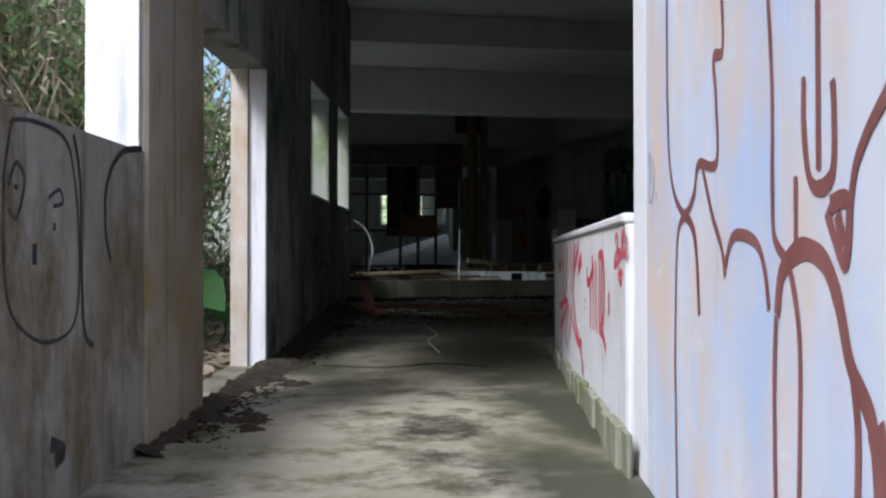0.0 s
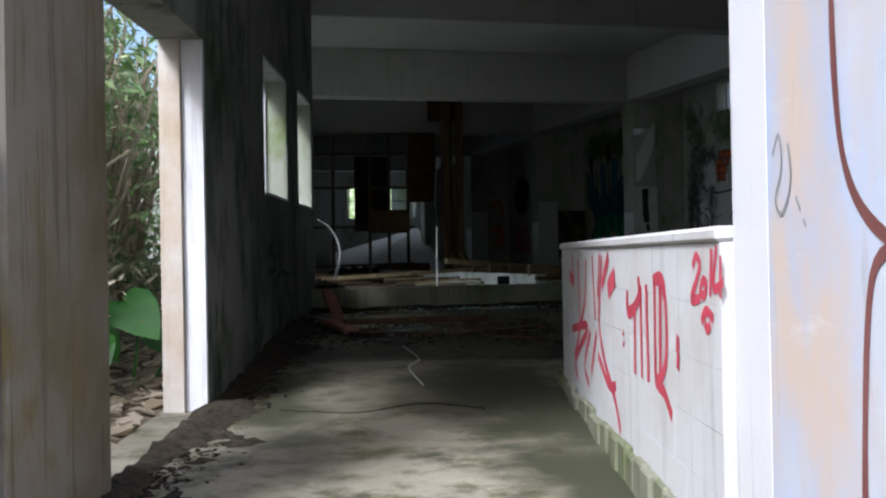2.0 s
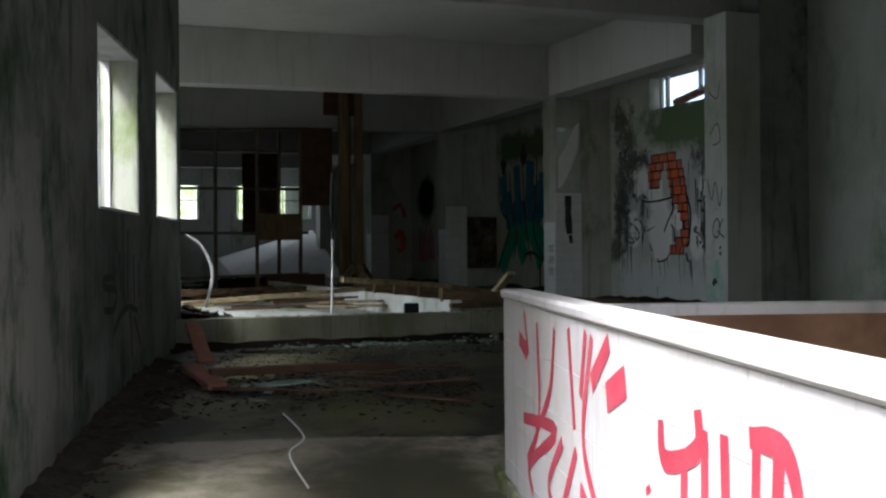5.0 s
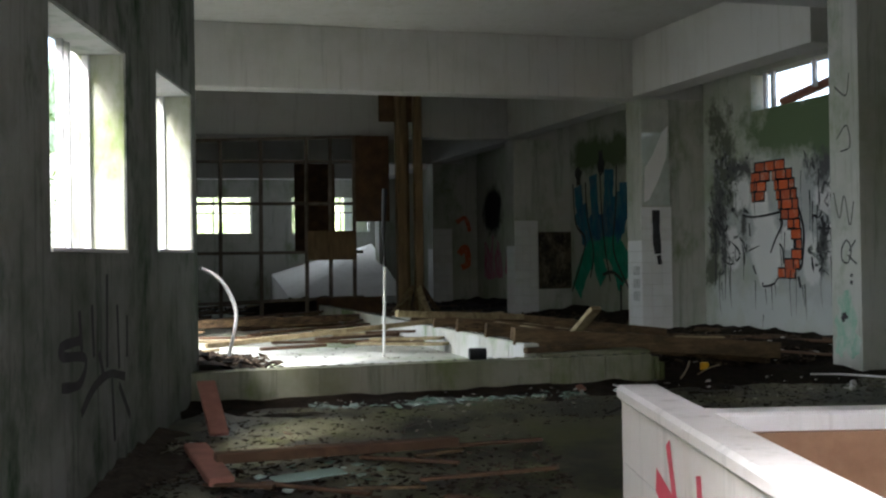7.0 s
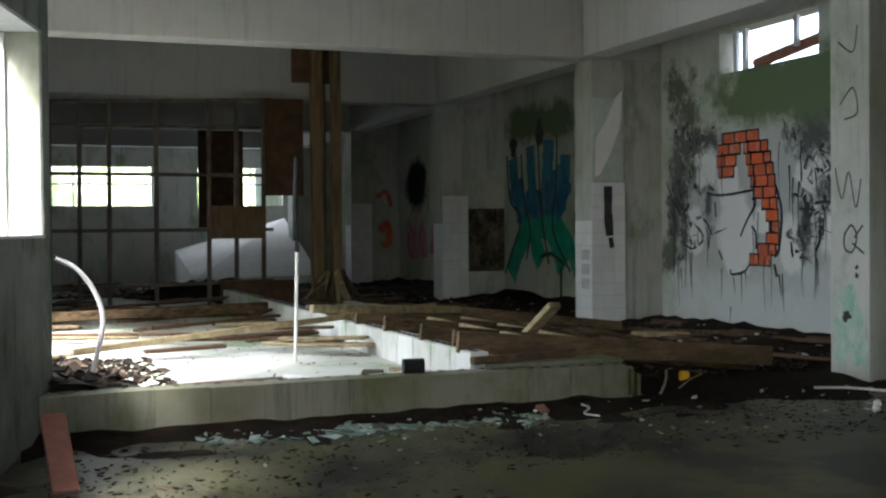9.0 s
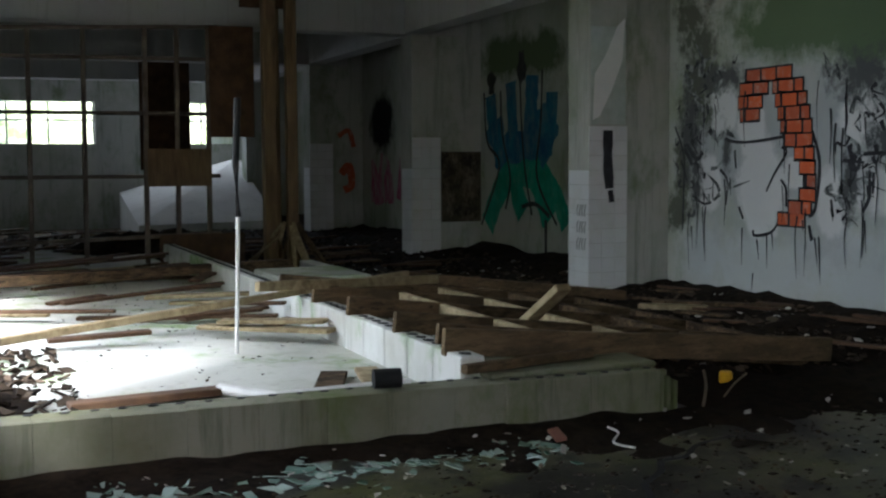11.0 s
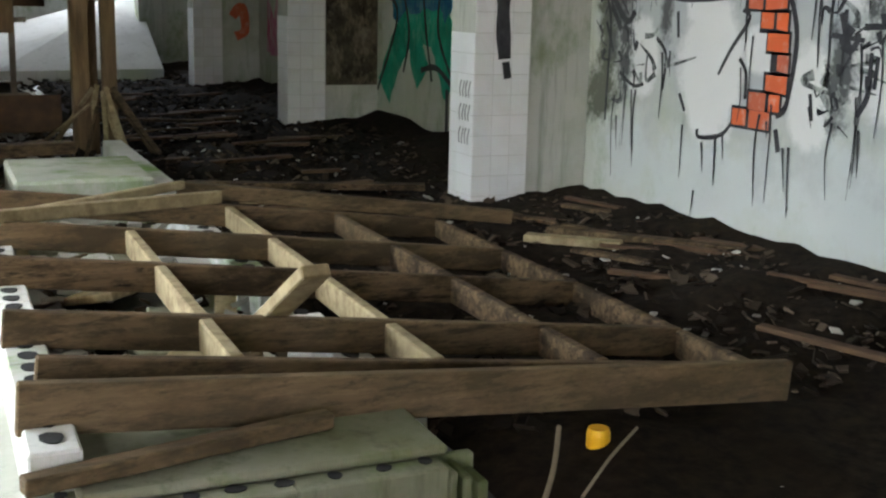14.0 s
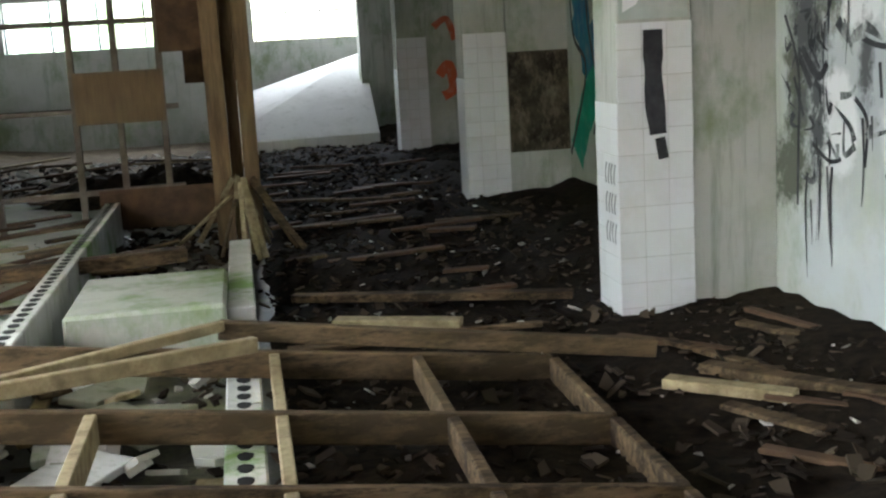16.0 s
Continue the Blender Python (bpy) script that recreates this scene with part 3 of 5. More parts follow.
# flat black disc: paints the shade of an open cell, nothing is hollowed
cell_shade = bmesh.new()
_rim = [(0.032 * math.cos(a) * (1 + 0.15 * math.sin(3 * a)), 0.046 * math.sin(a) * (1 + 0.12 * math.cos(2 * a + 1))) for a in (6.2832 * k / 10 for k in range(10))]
_low, _top = ([cell_shade.verts.new((x, y, z)) for x, y in _rim] for z in (0.0, 0.004))
cell_shade.faces.new(_top)
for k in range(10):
    cell_shade.faces.new((_low[k], _low[(k + 1) % 10], _top[(k + 1) % 10], _top[k]))
me_cell_shade = bpy.data.meshes.new("cell_shade")
cell_shade.to_mesh(me_cell_shade)
cell_shade.free()
me_cell_shade.materials.append(shaft_mat)


def cells(parent, x, y0, y1, z, step=0.13):
    y = y0
    while y < y1:
        o = new("cell_shade", me_cell_shade)
        o.parent = parent
        o.matrix_world = pose(x, y, z, 0, 0, random.uniform(-8, 8))
        y += step
    return parent


def row_cells(parent, x0, x1, y, z, step, size):
    x = x0
    while x < x1:
        o = new("cell_shade", me_cell_shade)
        o.parent = parent
        o.matrix_world = pose(x, y + random.uniform(-0.008, 0.008), z, 0, 0, 90 + random.uniform(-15, 15)) @ Matrix.Diagonal((size, size * random.uniform(0.6, 1.0), 1, 1))
        x += step * random.uniform(0.85, 1.15)


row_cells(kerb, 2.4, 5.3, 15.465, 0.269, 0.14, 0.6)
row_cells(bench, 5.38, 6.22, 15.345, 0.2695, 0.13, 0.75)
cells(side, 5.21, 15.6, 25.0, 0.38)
side2 = empty("trench_kerb", "white hollow-block kerb beside a rubble trench", "kerb", kind="structure")
for k in range(17):
    y = 15.95 + 0.4 * k
    if k in (3,):
        continue
    part("block", box(6.3, 6.46, y, y + 0.394, -0.05, 0.22 if k < 11 else 0.3, None, 0.008), block_mat, side2)
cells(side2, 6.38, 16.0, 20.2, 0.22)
tagged(mesh_of("cover_slab", box(5.42, 6.3, 20.2, 21.3, 0.05, 0.36, None, 0.02), pool_mat), "pale broken concrete cover slab over the trench", "slab")


def frame_z(x):
    return 0.5 - 0.1167 * (x - 5.2)


tf = empty("timber_frame", "collapsed brown timber joist frame lying across the kerbs", "timber frame")
for y, x0, x1, h in ((15.72, 5.13, 7.8, 0.15), (15.98, 5.2, 7.8, 0.13), (16.52, 5.14, 7.88, 0.13), (17.4, 5.13, 7.88, 0.13), (18.2, 5.12, 7.86, 0.13), (19.14, 5.12, 7.86, 0.13)):
    bm = bmesh.new()
    fall = 0.0 if y > 15.9 else 0.09
    beam_between(bm, (x0, y, frame_z(x0) - h / 2), (x1, y, frame_z(x1) - h / 2 + fall), 0.05, h)
    part("joist", bm, wood, tf)
ys = (16.0, 16.52, 17.4, 18.2, 19.14)
for x, a in ((5.82, 0), (6.53, 0), (7.2, 0), (7.87, 0)):
    for ya, yb in zip(ys, ys[1:]):
        if x < 6 and yb > 18.5:
            continue
        bm = bmesh.new()
        beam_between(bm, (x, ya + 0.027, frame_z(x) - 0.065), (x, yb - 0.027, frame_z(x) - 0.065), 0.05, 0.12)
        part("nogging", bm, pale_wood if x < 7 else wood, tf)


def plank(a, b, w, h, material, label, roll=0.0, name="plank"):
    bm = bmesh.new()
    beam_between(bm, a, b, w, h, roll)
    return tagged(mesh_of(name, bm, material), label, "plank", "loose planks")


plank((6.08, 16.66, 0.34), (6.14, 16.2, 0.64), 0.11, 0.05, pale_wood, "short pale timber offcut leaning on the joists")
plank((4.6, 17.78, 0.56), (6.45, 19.0, 0.42), 0.05, 0.07, pale_wood, "pale batten lying over the joists")
plank((5.12, 15.42, 0.33), (6.0, 15.62, 0.33), 0.06, 0.05, wood, "short brown batten on the mossy bench")
plank((6.28, 19.35, 0.42), (8.4, 19.15, 0.17), 0.07, 0.09, wood, "long brown beam lying on the rubble")
plank((6.7, 21.2, 0.14), (8.4, 20.6, 0.14), 0.1, 0.05, wood, "old board lying on dark soil")
plank((6.9, 20.35, 0.16), (7.6, 20.1, 0.15), 0.12, 0.05, pale_wood, "pale short board on dark soil")
plank((8.55, 18.9, 0.12), (9.2, 18.0, 0.14), 0.1, 0.06, wood, "brown board lying along the wall")
plank((8.3, 18.75, 0.12), (8.75, 18.35, 0.12), 0.1, 0.05, pale_wood, "short pale board near the wall")
plank((2.6, 17.15, 0.34), (6.3, 19.3, 0.45), 0.05, 0.05, pale_wood, "long pale batten across the sunken floor")
plank((3.2, 16.1, 0.17), (4.0, 16.2, 0.17), 0.12, 0.04, dark_wood, "dark board on the pale floor")
plank((4.4, 15.6, 0.16), (4.75, 16.5, 0.16), 0.16, 0.03, wood, "brown board on the pale floor")
plank((4.75, 15.55, 0.16), (4.95, 16.5, 0.17), 0.14, 0.03, pale_wood, "pale board on the pale floor")
plank((2.4, 21.5, 0.3), (6.0, 22.2, 0.32), 0.14, 0.1, wood, "long brown beam at the foot of the stud frame")
for k in range(38):
    x, y = random.uniform(2.2, 4.9), random.uniform(17.9, 24.5) if k % 4 else random.uniform(20, 24.5)
    a, l = random.uniform(-0.5, 0.6), random.uniform(0.5, 1.8)
    z = 0.16 + 0.02 * random.random() + 0.05 * (k % 3)
    plank((x, y, z), (min(x + l * math.cos(a), 5.1), y + l * math.sin(a), z + 0.02), random.uniform(0.05, 0.16), 0.03, (wood, dark_wood, dark_wood, pale_wood)[k % 4], "broken board fallen on the pale floor")
for k in range(30):
    x, y = random.uniform(6.6, 8.3), random.uniform(19.6, 30)
    a, l = random.uniform(-0.6, 0.4), random.uniform(0.3, 1.0)
    plank((x, y, 0.1), (x + l * math.cos(a), y + l * math.sin(a), 0.12), random.uniform(0.05, 0.12), 0.03, (dark_wood, dark_wood, wood)[k % 3], "broken board half buried in dark soil")
for k in range(14):
    x, y = random.uniform(5.35, 6.2), random.uniform(16.2, 20)
    a, l = random.uniform(-1.5, 1.5), random.uniform(0.2, 0.5)
    plank((x, y, 0.08), (min(x + l * math.cos(a), 6.25), y + l * math.sin(a), 0.16), random.uniform(0.06, 0.2), 0.03, (pale_wood, wood)[k % 2], "broken board in the rubble trench")

for k in range(22):
    x, y = random.uniform(5.35, 5.9), random.uniform(16.1, 20)
    w, l = random.uniform(0.15, 0.35), random.uniform(0.2, 0.5)
    bm = box(-l / 2, l / 2, -w / 2, w / 2, 0, 0.04, pose(x + 0.15, y, 0.08 + 0.05 * random.random(), random.uniform(-12, 12), random.uniform(-12, 12), random.uniform(0, 180)), 0.006)
    tagged(mesh_of("broken_slab", bm, (slab_mat, block_mat, pale_wood, slab_mat)[k % 4]), "pale broken slab in the rubble trench", "rubble", "broken slabs")

# ---- stud partition ----
stud = empty("stud_frame", "dark timber stud partition with missing panels", "partition")
YP = 25.05


def stick(name, x0, z0, x1, z1, w=0.06, material=stud_mat, y=YP, parent=stud):
    bm = bmesh.new()
    beam_between(bm, (x0, y, z0), (x1, y, z1), 0.06, w)
    return part(name, bm, material, parent)


for x, top in ((2.75, 3.05), (3.15, 3.08), (3.55, 3.1), (4.2, 3.13), (4.95, 3.16), (5.35, 3.18), (5.75, 3.18)):
    stick("post", x, 0.1, x + 0.02, top, 0.06)
for za, zb in ((3.03, 3.17), (2.72, 2.75), (2.05, 2.05), (1.25, 1.25), (0.42, 0.5)):
    stick("rail", 2.3, za, 5.9, zb, 0.05)
part("panel", box(5.72, 6.6, 30.8, 30.82, 1.3, 3.19), dark_wood, stud, "dark board panel")
part("panel", box(5.77, 6.35, YP - 0.08, YP - 0.06, 1.75, 3.18), dark_wood, stud, "dark board panel")
part("panel", box(4.97, 5.78, YP - 0.05, YP - 0.035, 1.12, 1.6), post_wood, stud, "brown mid board")
part("panel", box(5.1, 6.2, YP - 0.05, YP - 0.035, 0.12, 0.5), dark_wood, stud, "brown lower board")

cluster = empty("wooden_post", "built-up brown timber post with splintered foot", "post")
for x, y, w in ((6.27, 23.9, 0.16), (6.52, 23.8, 0.13), (6.4, 24.1, 0.1)):
    part("post", box(x - w / 2, x + w / 2, y - w / 2, y + w / 2, 0.0, 3.97, None, 0.006), post_wood, cluster)
part("head_board", box(5.95, 6.62, 24.0, 24.03, 3.3, 3.97), dark_wood, cluster)
for k in range(14):
    a = random.uniform(0, 6.28)
    l = random.uniform(0.3, 0.7)
    bm = bmesh.new()
    beam_between(bm, (6.42 + 0.1 * math.cos(a), 23.6 + 0.12 * math.sin(a), 0.5 + 0.2 * random.random()), (6.42 + l * math.cos(a), 23.6 + l * math.sin(a), 0.08), 0.05, 0.02, random.uniform(0, 60))
    part("splinter", bm, pale_wood if k % 3 else wood, cluster)

# ---- tiled piers ----
TILE = 0.147
tile_bm = box(-TILE / 2 + 0.002, TILE / 2 - 0.002, -0.004, 0.0, -TILE / 2 + 0.002, TILE / 2 - 0.002)
tile_me = bpy.data.meshes.new("tile")
tile_bm.to_mesh(tile_me)
tile_bm.free()
tile_me.materials.append(tile_mat)
for i, (x0, y0) in enumerate(PIERS):
    tiled = i in (1, 2, 3)
    p = empty("pier", "square white-tiled pier with plain plaster above" if tiled else "square plastered pier with scribbles", "pillar", "piers along the wall", "structure")
    ya, yb = (y0 + (0.02 if tiled else 0), y0 + 0.45) if i else (15.27, 15.72)
    part("core", box(x0 + (0.02 if tiled else 0), x0 + 0.45, ya, yb, -0.3, BEAM_Z if i else 3.56, None, 0.006), room_wall, p)
    if tiled:
        part("backing", box(x0 + 0.008, x0 + 0.455, y0 + 0.008, y0 + 0.40, -0.3, 1.3, None), grout, p)
        part("backing", box(x0 + 0.022, x0 + 0.453, y0 + 0.008, y0 + 0.019, 1.303, 1.76, None), grout, p)
        for r in range(12):
            for c in range(3):
                o = new("tile", tile_me)
                o.parent = p
                o.matrix_world = pose(x0 + 0.008 + TILE * (c + 0.5), y0 + 0.0075, 0.02 + TILE * (r + 0.5) - 0.02)
        for r in range(9):
            for c in range(3):
                o = new("tile", tile_me)
                o.parent = p
                o.matrix_world = pose(x0 + 0.0075, y0 + 0.008 + TILE * (c + 0.5) * 0.9, TILE * (r + 0.5), 0, 0, -90)
part("glossy_patch", box(8.56, 8.96, 20.062, 20.068, 1.78, 2.75), glaze, bpy.data.objects["pier.001"], "glossy pale paint")

# bright diamond of reflected light, painted as a flat white polygon
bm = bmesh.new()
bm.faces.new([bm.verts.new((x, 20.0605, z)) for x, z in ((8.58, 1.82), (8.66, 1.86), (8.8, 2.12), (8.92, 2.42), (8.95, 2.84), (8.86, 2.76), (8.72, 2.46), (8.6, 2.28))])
part("glare_patch", bm, simple("glare_white", (0.88, 0.88, 0.88), (0.8, 0.81, 0.82), 5, 0.3, bump=0.05), bpy.data.objects["pier.001"], "white patch painted in as a glare")
# niche beside the second tiled pier: flat panel with its shade in the colour
tagged(mesh_of("niche_panel", box(9.145, 9.77, 25.325, 25.338, 0.55, 1.56), worn("niche_shade", (0.025, 0.02, 0.016), (0.1, 0.085, 0.06), (0.22, 0.19, 0.14), 0.48, 0.66, 0.9)), "flat dark panel in place of a shaded recess in the plaster", "niche", kind="structure")

# ---- sloping white floor at the far end ----
bm = bmesh.new()
q = [bm.verts.new(p) for p in ((6.0, 33.2, 0.2), (8.7, 33.0, 0.25), (9.0, 37.6, 1.55), (6.2, 37.6, 0.75))]
w = [bm.verts.new((v.co.x, v.co.y, -0.1)) for v in q]
bm.faces.new(q)
for k in range(4):
    bm.faces.new((q[k], w[k], w[(k + 1) % 4], q[(k + 1) % 4]))
tagged(mesh_of("white_ramp", bm, ramp_white), "sloping white screed below the far window", "ramp", kind="structure")

# ---- soil and litter ----
bm = bmesh.new()
rows = []
for j in range(120):
    row = []
    for i in range(40):
        x, y = 6.47 + 3.3 * i / 39, 14.6 + 23 * j / 119
        h = 0.05 + 0.07 * noise.noise((x * 0.9, y * 0.9, 3)) + 0.05 * noise.noise((x * 3, y * 3, 1)) + 0.025 * noise.noise((x * 9, y * 9, 5))
        h += 0.12 * max(0, (x - 8.3)) * (1 if y > 16.5 else 0.3)
        edge = min(1, (i + 0.2) / 3, (j + 0.2 + 3 * noise.noise((x * 2, y, 8))) / 6)
        row.append(bm.verts.new((x, y, -0.04 + (h + 0.05) * edge)))
    rows.append(row)
for a, b in zip(rows, rows[1:]):
    for i in range(39):
        bm.faces.new((a[i], a[i + 1], b[i + 1], b[i]))
tagged(mesh_of("soil_heap", bm, soil, smooth=True), "dark damp soil and rotten litter along the wall", "soil", kind="stuff")


bm = bmesh.new()
rows = []
for j in range(14):
    row = []
    for i in range(70):
        x, y = 2.2 + 4.6 * i / 69, 14.55 + 0.74 * j / 13
        h = 0.05 * (j / 13) ** 1.5 + 0.03 * noise.noise((x * 4, y * 4, 2)) + 0.03 * noise.noise((x * 1.5, y * 2, 6))
        row.append(bm.verts.new((x, y, floor_z(x, y) - 0.012 + h)))
    rows.append(row)
for a, b in zip(rows, rows[1:]):
    for i in range(69):
        bm.faces.new((a[i], a[i + 1], b[i + 1], b[i]))
tagged(mesh_of("soil_strip", bm, soil, smooth=True), "dark soil drifted against the kerb", "soil", kind="stuff")


bm = bmesh.new()
rows = []
for j in range(26):
    row = []
    for i in range(16):
        x, y = 1.9 + 1.25 * i / 15, 15.52 + 2.8 * j / 25
        d = max(0.0, 1 - (i / 15) ** 1.5) * max(0.0, 1 - (j / 25) ** 2)
        row.append(bm.verts.new((x, y, 0.12 + 0.3 * d + 0.05 * d * noise.noise((x * 5, y * 5, 4)) + 0.04 * noise.noise((x * 9, y * 9, 1)) - 0.02)))
    rows.append(row)
for a, b in zip(rows, rows[1:]):
    for i in range(15):
        bm.faces.new((a[i], a[i + 1], b[i + 1], b[i]))
tagged(mesh_of("rubbish_heap", bm, soil, smooth=True), "dark heap of dirt and dead leaves at the wall end", "soil", kind="stuff")


def scraps(name, n, region, z, size, material, label, flat=0.25, thick=0.2):
    """Loose small pieces as one heap."""
    bm = bmesh.new()
    for _ in range(n):
        x, y = region()
        s = size * random.uniform(0.35, 1.6)
        l = s * random.uniform(0.5, 2.2)
        m = Matrix.Translation((x, y, z(x, y) + s * 0.08)) @ Euler((random.uniform(-flat, flat), random.uniform(-flat, flat), random.uniform(0, 6.28))).to_matrix().to_4x4()
        pts = [(-l / 2, -s / 2 * random.random()), (l / 2 * random.random(), -s / 2), (l / 2, s / 2 * random.random()), (-l / 2 * random.random(), s / 2)]
        a = [bm.verts.new(m @ Vector((px, py, 0))) for px, py in pts]
        b = [bm.verts.new(m @ Vector((px, py, s * thick))) for px, py in pts]
        bm.faces.new(b)
        for k in range(4):
            bm.faces.new((a[k], a[(k + 1) % 4], b[(k + 1) % 4], b[k]))
    return tagged(mesh_of(name, bm, material), label, "litter", kind="stuff")


def heap_z(x, y):
    return 0.07 + 0.05 * noise.noise((x * 0.9, y * 0.9, 3)) + 0.09 * max(0, x - 8.3)


R = random.uniform
scraps("soil_litter", 5200, lambda: (R(6.5, 9.4), R(15.9, 34)), heap_z, 0.045, litter, "dark leaves, chips and rotten wood on the soil", 0.6)
scraps("pale_chips", 220, lambda: (R(6.6, 9.4), R(16.2, 28)), heap_z, 0.035, pale_litter, "pale plaster chips on the soil", 0.5)
scraps("pale_chips", 110, lambda: (R(3.0, 8.5), R(13.8, 15.3)), lambda x, y: floor_z(x, y) + 0.03, 0.022, pale_litter, "pale plaster chips on the dark soil", 0.5)
scraps("heap_litter", 500, lambda: (R(1.9, 3.3), R(15.55, 18.2)), lambda x, y: 0.14 + 0.3 * max(0, 1 - ((x - 1.9) / 1.25) ** 1.5 if x < 3.15 else 0) * max(0, 1 - ((y - 15.52) / 2.8) ** 2), 0.05, litter, "dead leaves and splinters on the heap", 0.6)
scraps("trench_rubble", 500, lambda: (R(5.3, 6.28), R(16, 25)), lambda x, y: 0.05, 0.06, litter, "rubble and rotten wood in the trench", 0.6)
scraps("trench_chips", 60, lambda: (R(5.3, 6.28), R(16, 20.1)), lambda x, y: 0.09, 0.1, pale_litter, "pale broken plaster in the trench", 0.5)
scraps("floor_litter", 2400, lambda: (R(2.3, 9.0), R(13.6, 15.25)), floor_z, 0.016, litter, "dirt and chips on the damp floor before the kerb", 0.3)
scraps("corridor_litter", 1500, lambda: tuple(uv(12.9 + random.gauss(0, 0.5), R(-1.6, 0.9)).xy), floor_z, 0.022, litter, "dirt, chips and splinters on the corridor floor", 0.3)
scraps("edge_litter", 2400, lambda: tuple(uv(R(6, 14), -1.62 + abs(random.gauss(0, 0.14))).xy), floor_z, 0.017, litter, "dirt and leaves along the wall foot", 0.3)
scraps("glass_shards", 330, lambda: (R(3.2, 5.4), 15.02 + random.gauss(0, 0.14) - 0.02), floor_z, 0.048, glass_green, "pale green broken glass on the floor", 0.3, 0.06)
scraps("glass_shards", 40, lambda: tuple(uv(12.9 + random.gauss(0, 0.3), R(-1.0, -0.1)).xy), floor_z, 0.048, glass_green, "pale green broken glass on the floor", 0.2, 0.06)
scraps("pool_litter", 800, lambda: (R(1.5, 5.1), 15.6 + 9 * random.random() ** 0.7), lambda x, y: 0.143, 0.013, litter, "dry leaves and splinters on the pale floor", 0.3)

R2 = random.uniform
for k in range(15):
    x, y = R2(8.3, 9.3), R2(16.6, 19.8)
    a, l = R2(-1.4, -0.6), R2(0.3, 0.9)
    plank((x, y, heap_z(x, y) + 0.03), (min(x + l * math.cos(a), 9.4), y + l * math.sin(a), heap_z(x, y) + 0.03), R2(0.04, 0.09), 0.025, (wood, dark_wood, dark_wood, dark_wood)[k % 4], "rotten board lying in the soil by the wall")
scraps("brown_leaves", 450, lambda: (9.35 - abs(random.gauss(0, 0.4)), R(16.2, 20)), heap_z, 0.035, litter, "brown leaves and chips heaped along the wall", 0.6, 0.1)

scraps("far_rubble", 900, lambda: (R(1.8, 6.4), R(22.4, 33)), lambda x, y: 0.02 + 0.1 * noise.noise((x, y, 2)) ** 2, 0.09, litter, "rotten wood and rubble behind the stud frame", 0.6)
scraps("far_plaster", 420, lambda: (R(1.8, 6.4), R(22.4, 34)), lambda x, y: 0.03, 0.1, pale_litter, "broken pale plaster behind the stud frame", 0.5)
for k in range(34):
    x, y = R(1.9, 5.6), R(22.6, 32)
    a, l = R(-0.6, 0.6), R(0.6, 1.9)
    plank((x, y, 0.1 + 0.03 * (k % 4)), (min(x + l * math.cos(a), 6.2), y + l * math.sin(a), 0.14 + 0.05 * (k % 3)), R(0.06, 0.18), 0.03, (wood, pale_wood, dark_wood, wood)[k % 4], "broken board fallen behind the stud frame")
bm = bmesh.new()
rows = []
for j in range(22):
    row = []
    for i in range(30):
        x, y = 3.6 + 3.2 * i / 29, 26.2 + 2.6 * j / 21
        d = max(0.0, math.sin(3.14159 * i / 29)) * max(0.0, math.sin(3.14159 * j / 21))
        row.append(bm.verts.new((x, y, -0.02 + 0.42 * d * (1 + 0.6 * noise.noise((x * 2, y * 2, 3))) + 0.08 * d * noise.noise((x * 7, y * 7, 1)))))
    rows.append(row)
for a, b in zip(rows, rows[1:]):
    for i in range(29):
        bm.faces.new((a[i], a[i + 1], b[i + 1], b[i]))
tagged(mesh_of("rubble_heap", bm, soil), "dark heap of rotten rubble behind the stud frame", "rubble", kind="stuff")

bm = bmesh.new()
rows = []
for j in range(150):
    row = []
    u = 5.6 + 8.6 * j / 149
    for i in range(14):
        v = -1.68 + 0.62 * i / 13
        p = uv(u, v)
        h = 0.07 * (1 - i / 13) ** 1.3 + 0.05 * noise.noise((u * 1.4, v * 3, 7)) + 0.035 * noise.noise((u * 6, v * 6, 2)) + 0.02 * noise.noise((u * 17, v * 17, 4))
        row.append(bm.verts.new((p.x, p.y, floor_z(p.x, p.y) - 0.035 * (0.4 + i / 13) + h)))
    rows.append(row)
for a, b in zip(rows, rows[1:]):
    for i in range(13):
        bm.faces.new((a[i], a[i + 1], b[i + 1], b[i]))
tagged(mesh_of("dirt_drift", bm, simple("brown_dirt", (0.07, 0.058, 0.042), (0.024, 0.02, 0.015), 18, 0.95, bump=1.0, spec=0.08)), "brown dirt and rotten leaves drifted along the wall foot", "soil", kind="stuff")
for k in range(9):
    u, v, a, l = R(12.3, 13.6), R(-1.3, 0.2), R(-0.5, 0.5), R(0.3, 0.8)
    q, w = uv(u, v), uv(u + l * math.sin(a), v + l * math.cos(a))
    plank((q.x, q.y, floor_z(q.x, q.y) + 0.03), (w.x, w.y, floor_z(w.x, w.y) + 0.03), R(0.03, 0.08), 0.02, (dark_wood, wood, dark_wood)[k % 3], "splintered dark lath on the damp floor")

# ---- small things ----
bm = bmesh.new()
tube(bm, [(7.0, 15.72, 0.03), (7.0, 15.72, 0.05), (7.0, 15.72, 0.11), (7.0, 15.72, 0.13)], [0.035, 0.042, 0.042, 0.036], 16)
cup = tagged(mesh_of("plastic_cup", bm, yellow_mat), "small yellow plastic pot on dark soil", "pot")
bm = bmesh.new()
tube(bm, [(4.4, 17.55, 0.14), (4.43, 17.62, 0.6), (4.46, 17.7, 1.05)], 0.014)
tagged(mesh_of("standing_pipe", bm, pvc), "thin grey pipe standing up from the pale floor", "pipe")
bm = bmesh.new()
tube(bm, [(4.46, 17.7, 1.05), (4.45, 17.7, 1.4), (4.47, 17.7, 1.85)], 0.024)
